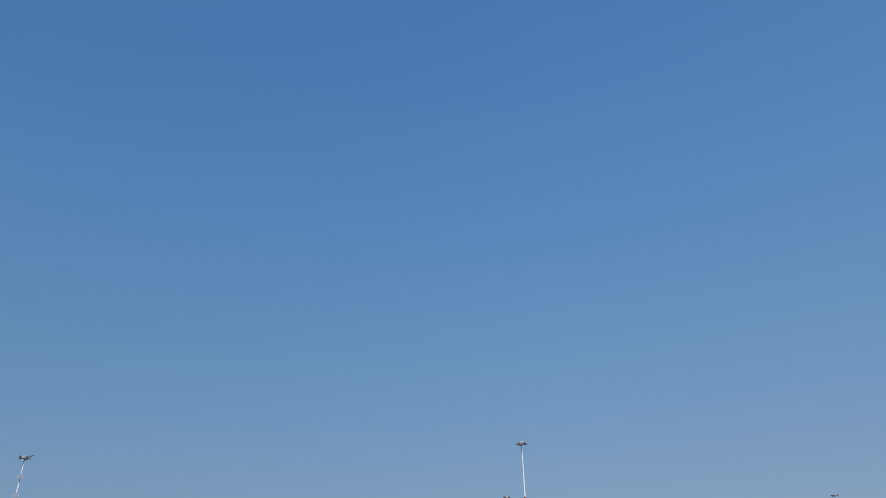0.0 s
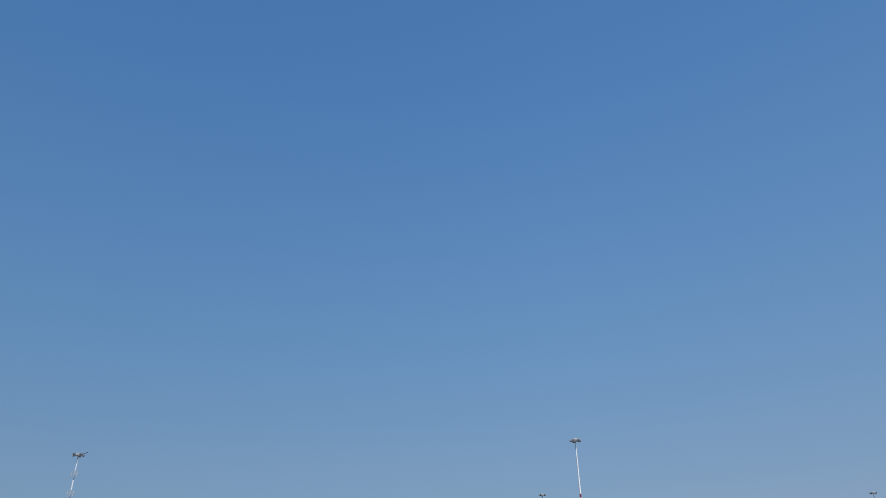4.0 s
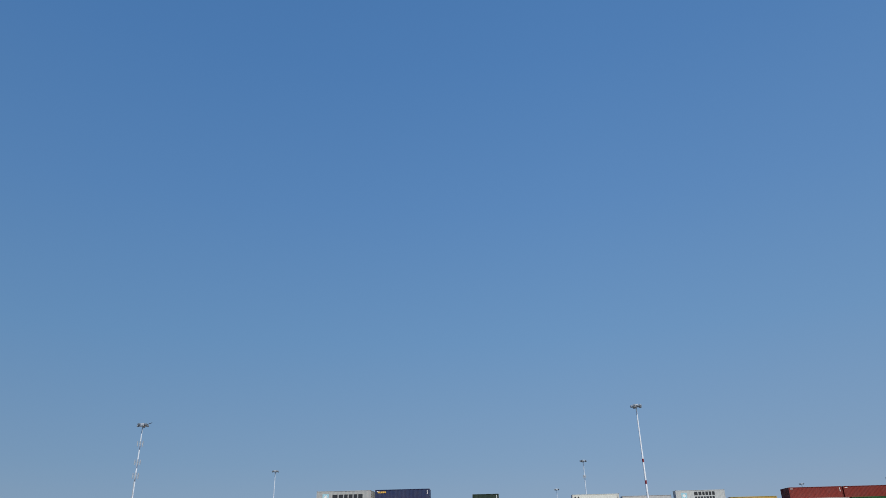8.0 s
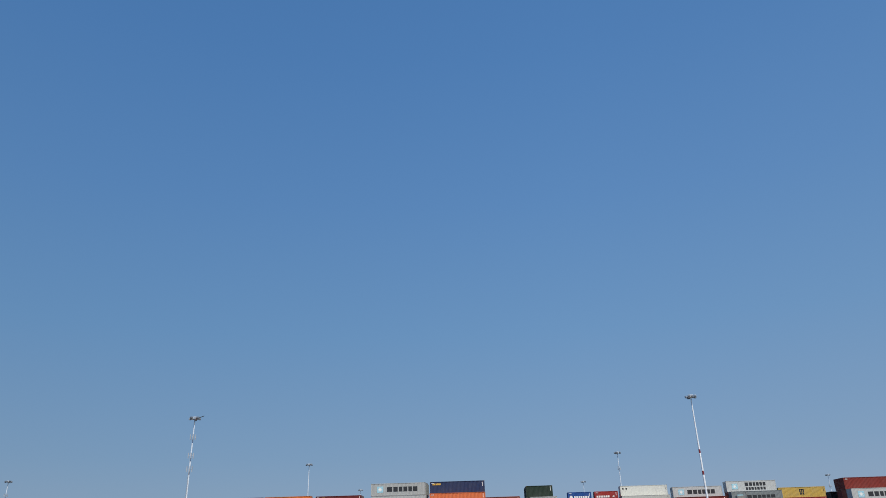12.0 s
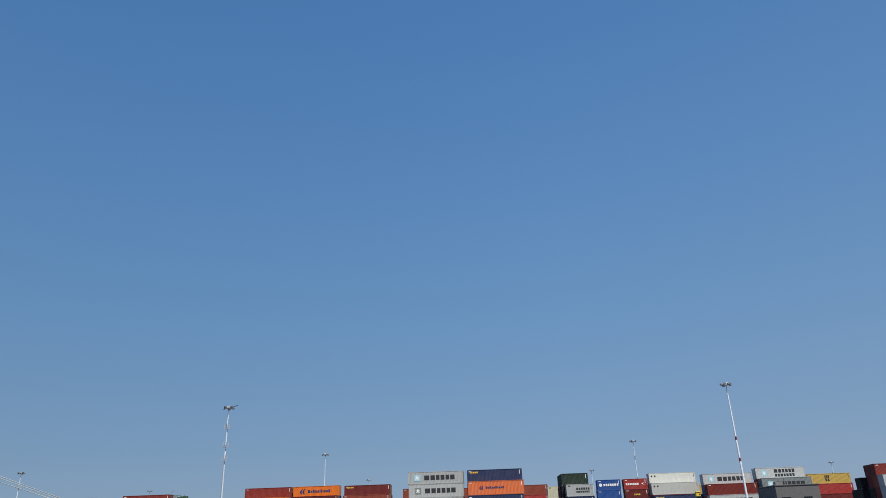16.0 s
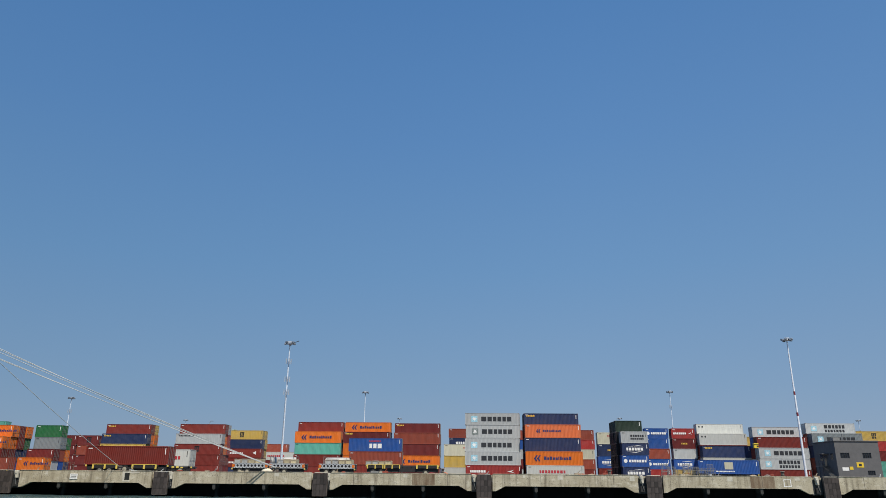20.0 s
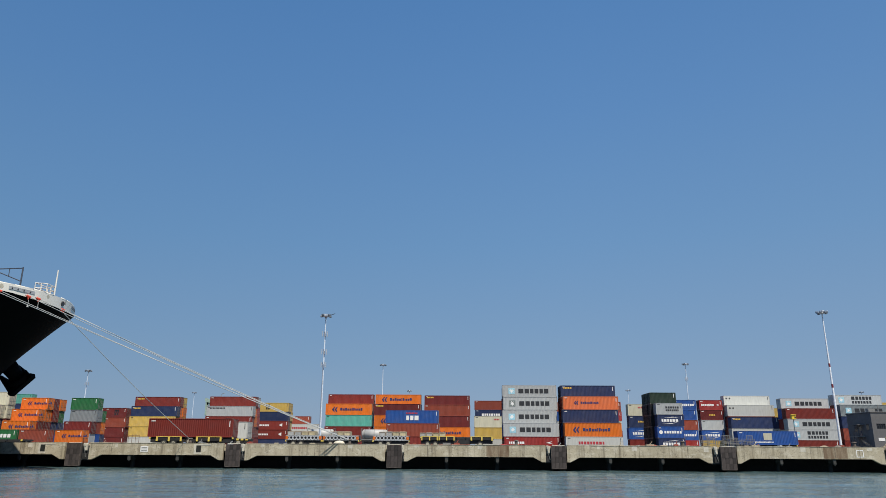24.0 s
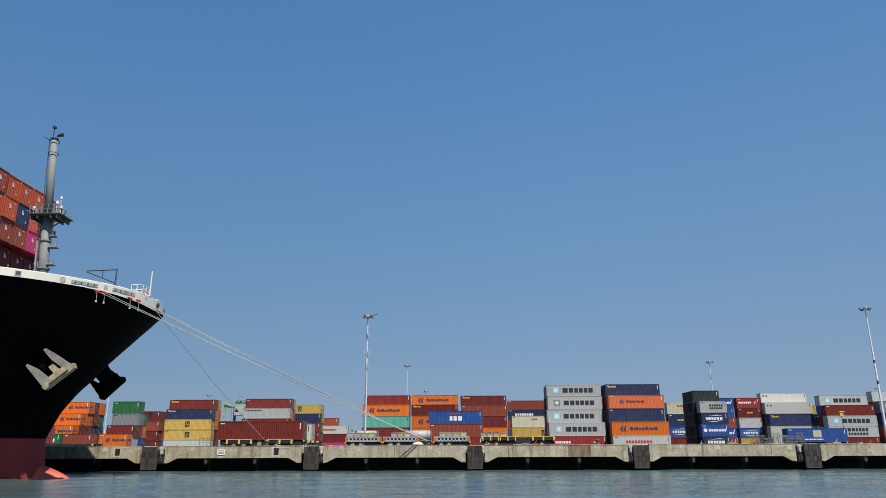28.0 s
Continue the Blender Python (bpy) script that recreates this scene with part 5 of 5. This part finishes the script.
def anchors(sh):
    """Anchor at the near side in its pocket, and the hawse bolster that shows beyond the stem."""
    for g, tip, z, s in ((-1, Vector((-55.9, -31.0, 9.3)), 10.0, 3.0), (1, Vector((-56.9, -18.4, 9.3)), 11.0, 2.6)):
        p = Vector((bow_x(z) - s, MID + g * (half(z, s) - 0.8), z))
        out = (tip - p).normalized()
        hb = Shape().tube(p, tip - out * (0.9 if g < 0 else 0.5), 1.3 if g < 0 else 0.85, 0.85 if g < 0 else 0.72, 18)
        if g > 0:
            hb.tube(tip - out * 0.6, tip - out * 0.1, 1.1, 1.05, 18)
        b = part("hawse_bolster", hb.mesh("hawse_bolster", HULL_BLACK, True), sh, "black hawse pipe bolster")
        a = Shape()
        # crown, shank and two flukes, lying against the shell
        side = Vector((0.74, -0.10 * g, 0.66)).normalized()
        up = Vector((-0.72, 0.12 * g, 0.68)).normalized()
        o = tip + out * (0.45 if g < 0 else 0.0)
        nrm = side.cross(up).normalized()

        def slab(pts, th):
            v = [o + 0.86 * (side * x + up * y) + nrm * th for x, y in pts] + [o + 0.86 * (side * x + up * y) - nrm * th for x, y in pts]
            n = len(pts)
            a.add(v, [tuple(range(n)), tuple(range(n, 2 * n))[::-1]] + [(i, n + i, n + (i + 1) % n, (i + 1) % n) for i in range(n)])

        slab([(-1.95, -0.85), (1.50, -0.85), (1.72, -0.35), (0.75, 0.02), (-0.75, 0.02), (-2.0, -0.42)], 0.34)
        slab([(-1.2, -0.62), (0.95, -0.62), (0.6, -0.1), (-0.8, -0.1)], 0.52)
        slab([(-0.34, -0.3), (0.34, -0.3), (0.24, 0.9), (-0.24, 0.9)], 0.26)
        an = part("anchor", a.mesh("anchor", ANCHOR_TAN if g < 0 else HULL_BLACK), b, "pale worn stockless anchor housed at the bow" if g < 0 else "black anchor seen edge-on")
        for pts in ([(-1.95, -0.42), (-0.95, -0.05), (-1.15, 1.5), (-1.50, 2.55), (-1.72, 2.45)], [(1.45, -0.38), (0.62, -0.02), (0.42, 1.5), (0.52, 2.75), (0.78, 2.75), (1.08, 1.5)]):
            a = Shape()
            slab(pts, 0.20)
            part("fluke", a.mesh("fluke", FLUKE_GREY if g < 0 else HULL_BLACK), an, "fluke in a grey that holds its shade" if g < 0 else "")


def on_bow(s, z, g, out=0.0):
    """A point on the bulwark's outer face, s metres behind the stem, pushed out along its normal."""
    e = 0.03
    p = Vector((bow_x(16.6) - s, MID + g * half(16.6, s), z))
    q = Vector((bow_x(16.6) - s - e, MID + g * half(16.6, s + e), z))
    n = (q - p).normalized().cross(Vector((0, 0, 1))) * -g
    return p + n * out


def bow_plate(s0, s1, z0, z1, g, out, thick, n=10):
    """A curved plate that follows the bulwark."""
    v, f = [], []
    for i in range(n + 1):
        q = s0 + (s1 - s0) * i / n
        v += [on_bow(q, z0, g, out), on_bow(q, z1, g, out), on_bow(q, z1, g, out - thick), on_bow(q, z0, g, out - thick)]
    for i in range(n):
        for k in range(4):
            f.append((4 * i + k, 4 * i + (k + 1) % 4, 4 * i + 4 + (k + 1) % 4, 4 * i + 4 + k))
    f += [(0, 1, 2, 3), (4 * n + 3, 4 * n + 2, 4 * n + 1, 4 * n)]
    return Shape().add(v, f)


def fairleads(sh):
    for g in (-1, 1):
        for s0, s1 in ((2.15, 3.55), (0.45, 1.42)):
            fl = part("fairlead", bow_plate(s0, s1, 16.76, 17.06, g, 0.06, 0.10).mesh("fairlead", FAIR_GREY), sh, "grey roller fairlead let into the bulwark")
            for i in range(4):
                q, w = s0 + (s1 - s0) * (0.14 + 0.24 * i), (s1 - s0) * 0.10
                # thin dark plate on the face carries the shade of the opening
                part("slot_shade", bow_plate(q - w, q + w, 16.79, 17.03, g, 0.066, 0.004, 4).mesh("slot_shade", DARK), fl, "dark plate for the shaded slot between rollers")
                c = on_bow(q, 16.9, g, 0.02)
                part("roller", Shape().tube(c - Vector((0, 0, 0.09)), c + Vector((0, 0, 0.09)), 0.09, 0.09, 10).mesh("roller", ROLLER_DARK, True), fl, "worn dark steel roller")
        for q, r in ((1.75, 0.17), (4.03, 0.22), (0.10, 0.15), (9.4, 0.2)):
            a, b = on_bow(q, 16.92, g, 0.0), on_bow(q, 16.92, g, 0.09)
            ch = part("panama_chock", Shape().tube(a, b, r + 0.05, r, 14).mesh("panama_chock", CHOCK_TAN), sh, "pale round panama chock")
            part("chock_hole", Shape().tube(b, b + (b - a) * 0.1, r * 0.55, r * 0.55, 12).mesh("chock_hole", STEEL), ch)
        sq = part("mooring_port", bow_plate(6.42, 6.68, 16.74, 17.08, g, 0.07, 0.08).mesh("mooring_port", DAVIT_GREY), sh, "dark square mooring port")
        part("port_frame", bow_plate(6.36, 6.74, 16.69, 17.13, g, 0.05, 0.06).mesh("port_frame", FAIR_GREY), sq)
    stem = Shape().tube((bow_x(16.6) - 0.12, MID + 0.9, 16.72), (bow_x(16.6) + 0.10, MID + 0.9, 16.72), 0.26, 0.24, 14)
    part("stem_chock", stem.mesh("stem_chock", DARK), sh, "dark oval chock at the stem")


FAIR_GREY = plain("fairlead_grey", (0.33, 0.345, 0.36), 0.6, 0.0, 0.3, 3.0)
ROLLER_DARK = plain("roller_dark_steel", (0.055, 0.057, 0.062), 0.5, 0.2, 0.3, 3.0)
CHOCK_TAN = plain("chock_stained_cream", (0.46, 0.42, 0.33), 0.6, 0.0, 0.25, 3.0)


def foremast(sh):
    y = -26.0
    lean = lambda z: -61.55 - 0.068 * (z - 20.0)
    m = part("foremast", Shape().tube((lean(16.2), y, 16.2), (lean(25.4), y, 25.4), 0.50, 0.43, 18).tube((lean(25.4), y, 25.4), (lean(34.2), y, 34.2), 0.41, 0.32, 18).mesh("foremast", SHIP_GREY, True), sh, "thick grey foremast with platform")
    pl = Shape().box(-63.2, -59.95, y - 1.3, y + 1.3, 25.45, 25.6, 0.04)
    for x in (-63.0, -62.3, -60.9, -60.3):
        pl.box(x - 0.05, x + 0.05, y - 1.2, y + 1.2, 25.05, 25.44)
    pl.tube((-63.0, y, 25.3), (lean(24.2), y, 24.2), 0.07, n=6).tube((-60.0, y, 25.3), (lean(24.2), y, 24.2), 0.07, n=6)
    part("platform", pl.mesh("mast_platform", DARK_GREEN_GREY), m, "dark underside of the mast platform")
    for yy in (y - 1.25, y + 1.25):
        r = Shape()
        for x in np.linspace(-63.1, -60.05, 6):
            r.tube((x, yy, 25.6), (x, yy, 26.5), 0.03, n=5)
        for z in (26.05, 26.5):
            r.tube((-63.1, yy, z), (-60.05, yy, z), 0.03, n=5)
        part("platform_rail", r.mesh("platform_rail", SHIP_GREY), m)
    for z in (32.6, 34.0):
        ring = Shape()
        for i in range(12):
            a, b = 2 * math.pi * i / 12, 2 * math.pi * (i + 1) / 12
            ring.tube((lean(z) + 0.50 * math.cos(a), y + 0.50 * math.sin(a), z), (lean(z) + 0.50 * math.cos(b), y + 0.50 * math.sin(b), z), 0.04, n=5)
        part("mast_ring", ring.mesh("mast_ring", DAVIT_GREY), m)
    t = Shape().tube((lean(34.2), y, 34.2), (lean(34.4), y, 34.32), 0.40, 0.40, 12)
    t.tube((-62.7, y, 34.4), (-62.7, y, 35.6), 0.045, n=6).box(-62.85, -62.55, y - 0.15, y + 0.15, 35.5, 35.75)
    t.tube((lean(34) + 0.2, y, 34.6), (lean(34) + 0.7, y, 34.75), 0.10, 0.10, 8).tube((lean(34) + 0.4, y, 34.7), (lean(34) + 0.85, y, 34.75), 0.16, 0.20, 10)
    t.tube((lean(33), y, 33.9), (lean(33) - 1.2, y, 34.5), 0.045, n=5)
    part("masthead", t.mesh("masthead", DARK), m)
    lad = Shape().tube((lean(17) - 0.53, y, 17), (lean(34) - 0.30, y, 34), 0.05, n=5).tube((lean(17) - 0.75, y, 17), (lean(34) - 0.50, y, 34), 0.05, n=5)
    for i in range(43):
        z = 17.2 + i * 0.39
        near = 0.53 - 0.23 * (z - 17) / 17
        lad.tube((lean(z) - near, y, z), (lean(z) - near - 0.21, y, z), 0.025, n=4)
    part("mast_ladder", lad.mesh("mast_ladder", DAVIT_GREY), m)
    part("mast_pipe", Shape().tube((lean(16.4) - 1.0, y + 0.2, 16.4), (lean(25.4) - 0.95, y + 0.2, 25.4), 0.09, n=7).mesh("mast_pipe", FAIR_GREY), m)
    rail = Shape()
    for x in (lean(17) + 0.5, lean(17) + 1.05, lean(17) + 1.6):
        for yy in (y - 0.9, y + 0.9):
            rail.tube((x, yy, 16.3), (x, yy, 18.3), 0.04, n=5)
    for z in (17.3, 17.8, 18.3):
        for yy in (y - 0.9, y + 0.9):
            rail.tube((lean(17) + 0.5, yy, z), (lean(17) + 1.6, yy, z), 0.04, n=5)
        rail.tube((lean(17) + 1.6, y - 0.9, z), (lean(17) + 1.6, y + 0.9, z), 0.04, n=5)
    part("base_rail", rail.mesh("base_rail", SHIP_GREY), m)
    for z, w in ((20.0, 0.62), (22.9, 0.56)):
        part("mast_collar", Shape().tube((lean(z), y, z), (lean(z), y, z + 0.12), w, w, 16).mesh("mast_collar", SHIP_GREY), m)
    hooks = Shape()
    for x, z in ((-62.7, 26.1), (-61.0, 26.0), (-60.4, 26.0), (-60.0, 25.9)):
        hooks.box(x - 0.12, x + 0.12, y - 0.7, y - 0.4, 25.6, z + 0.1).tube((x, y - 0.6, z), (x + 0.35, y - 0.6, z + 0.25), 0.07, n=6)
    part("winch_gear", hooks.mesh("winch_gear", SHIP_GREY), m, "small winches and brackets on the platform")
    for x, z, k in ((-60.25, 27.3, 0.13), (-60.6, 26.8, 0.16), (-60.15, 26.3, 0.15), (-62.9, 26.2, 0.18)):
        part("mast_light", Shape().tube((x, y - 0.9, 25.6), (x, y - 0.9, z - k), 0.04, n=5).tube((x, y - 0.9, z - k), (x, y - 0.9, z + k), k, k * 0.8, 10).mesh("mast_light", HULL_WHITE), m, "white lamp housing")
    for z, w in ((18.6, 0.9), (20.4, 0.6), (22.2, 0.8), (23.4, 0.5)):
        part("bracket", Shape().box(lean(z) + 0.45, lean(z) + 0.5 + w, y - 0.35, y + 0.35, z, z + 0.14, 0.03).tube((lean(z) + 0.5 + w * 0.6, y, z + 0.14), (lean(z) + 0.5 + w * 0.6, y, z + 0.6), 0.14, 0.14, 8).mesh("bracket", SHIP_GREY), m)


CHOCK_GOLD = plain("plate_pale_yellow", (0.62, 0.45, 0.16), 0.6, 0.0, 0.1)


def ship_boxes():
    """Forward bay of deck containers, ends towards the bow."""
    random.seed(5)
    em = Shape()
    em.plate([(-0.05, 0.16), (0.16, 0.38), (0.14, 0.02), (0.28, 0.14), (0.36, -0.18), (0.04, -0.24)], -0.004, 0.0)
    em = em.mesh("end_emblem", WHITE)
    dm = Shape().box(-0.006, 0, -0.12, 0.12, -0.14, 0.14).mesh("door_plate", CHOCK_GOLD)
    cm = Shape().box(-0.004, 0, -0.14, 0.14, -0.04, 0.04).mesh("end_code", WHITE)
    for j in range(15):
        y = -12.0 - 2.50 * j
        z = 17.6
        for i in range(6):
            colour = random.choice(("red_orange", "red_orange", "brick", "red_orange", "red_orange", "brick"))
            if i == 3:
                colour = random.choice(("brick", "oxide", "red"))
            if i < 3:
                colour = random.choice(("maroon", "oxide"))
            if (i, j) == (4, 2):
                colour = "navy"
            if (i, j) == (3, 1):
                colour = "magenta"
            back = 1.3 if i < 3 else 0.07 * math.sin(3.1 * i + 1.7 * j)
            c = container(-71.2 - back, y + WIDE + 0.05 * math.sin(2.0 * i + j), z, FT40, 2.59, colour, "bare", detail=j < 9, turn=180, where="on the ship's deck")
            if j < 9 and i > 0:
                part("end_emblem", em, c, "small white emblem", at=Matrix.Translation((0.026, 1.45, 1.55)) @ Matrix.Rotation(-math.pi / 2, 4, "Z"))
                part("code_marking", cm, c, at=pose(0.026, 0.6, 2.1))
                part("door_plate", dm, c, "small yellow plate", at=pose(0.026, 0.55, 0.62))
            z += 2.60
    lash = thing("lashing_bridge", pose(0, 0, 0), "rust-brown hatch coaming and lashing rods before the containers", "lashing bridge")
    part("hatch_coaming", Shape().box(-84, -71.0, -48, -9.5, 16.2, 17.58).mesh("hatch_coaming", PAINT["maroon"]), lash)
    for j in range(10):
        y = -12.0 - 2.5 * j
        part("lashing_rod", Shape().tube((-70.7, y, 17.2), (-71.0, y + 2.3, 22.9), 0.03, n=5).mesh("lashing_rod", STEEL), lash)


def sag(a, b, drop, n=22):
    a, b = Vector(a), Vector(b)
    return [a.lerp(b, i / n) - Vector((0, 0, drop * 4 * (i / n) * (1 - i / n))) for i in range(n + 1)]


def moorings():
    def line(a, b, drop, r=0.034, tail=True):
        s = Shape()
        p = sag(a, b, drop)
        for u, v in zip(p, p[1:]):
            s.tube(u, v, r, n=6, caps=False)
        t = thing("mooring_line", pose(0, 0, 0), "pale mooring rope from the bow to a quay bollard", "rope", "mooring lines")
        part("rope", s.mesh("mooring_rope", ROPE, True), t)
        g = Shape()
        d = (p[1] - p[0]).normalized()
        r1 = 0.10 if tail else 0.07
        g.tube(p[0] + d * 0.25, p[0] + d * 0.65, r1, r1 * 1.15, 8)
        if tail:
            g.tube(p[0] + d * 0.42, p[0] + d * 0.46 - Vector((0, 0, 0.30)), 0.09, 0.05, 7)
        part("chafe_guard", g.mesh("chafe_guard", TAG_RED), t, "red rag lashed round the rope")
        if tail:
            e = p[0] + d * 0.5
            w = part("rag_cord", Shape().tube(e, e - Vector((0, 0, 0.85)), 0.02, n=5).mesh("rag_cord", ROPE), t)
            part("cord_weight", Shape().tube(e - Vector((0, 0, 0.82)), e - Vector((0, 0, 1.02)), 0.06, 0.09, 8).mesh("cord_weight", ROPE), w)

    def at(s, z=16.58, g=-1):
        return (bow_x(16.4) - s, MID + g * (half(16.4, s) + 0.12), z)

    line(at(2.4), (-23.9, 0.75, QUAY + 0.55), 0.15)
    line(at(2.0), (-23.8, 0.75, QUAY + 0.5), 0.25)
    line(at(0.76), (-23.9, 0.70, QUAY + 0.45), 0.2)
    line(at(0.42), (-24.0, 0.80, QUAY + 0.50), 0.15)
    line((-50.5, MID + 0.35, 16.1), (-44.9, 0.75, QUAY + 0.5), 0.3, tail=False)
    line((-50.5, MID + 0.2, 16.2), (-23.8, 0.80, QUAY + 0.55), 0.35, tail=False)


building()
quay_things()
edge_rail()
yard_crane()
ship()
moorings()
flood_mast(-40.45, 65.0, 32.0, ladders=3)
flood_mast(72.85, 66.4, 33.2, banded=True)
for fx, fy, fz, rings in ((-39.3, 176.2, 33.9, 0), (76.4, 180.1, 35.0, 1), (204.9, 295.8, 34.2, 1), (-147.0, 164.7, 30.1, 1), (198.0, 180.0, 33.5, 0), (-158.0, 301.0, 33.0, 0), (76.0, 276.0, 33.0, 0), (-37.0, 284.0, 33.0, 0)):
    flood_mast(fx, fy, fz, ladders=rings)
yard_front()
yard_back()
buried()


def motions():
    # the rippled surface drifts slowly past the quay
    walk(WATER, [(0.0, pose(0, 0, 0)), (14.0, pose(-2.1, 0, 0)), (28.0, pose(-4.2, 0, 0))])


motions()
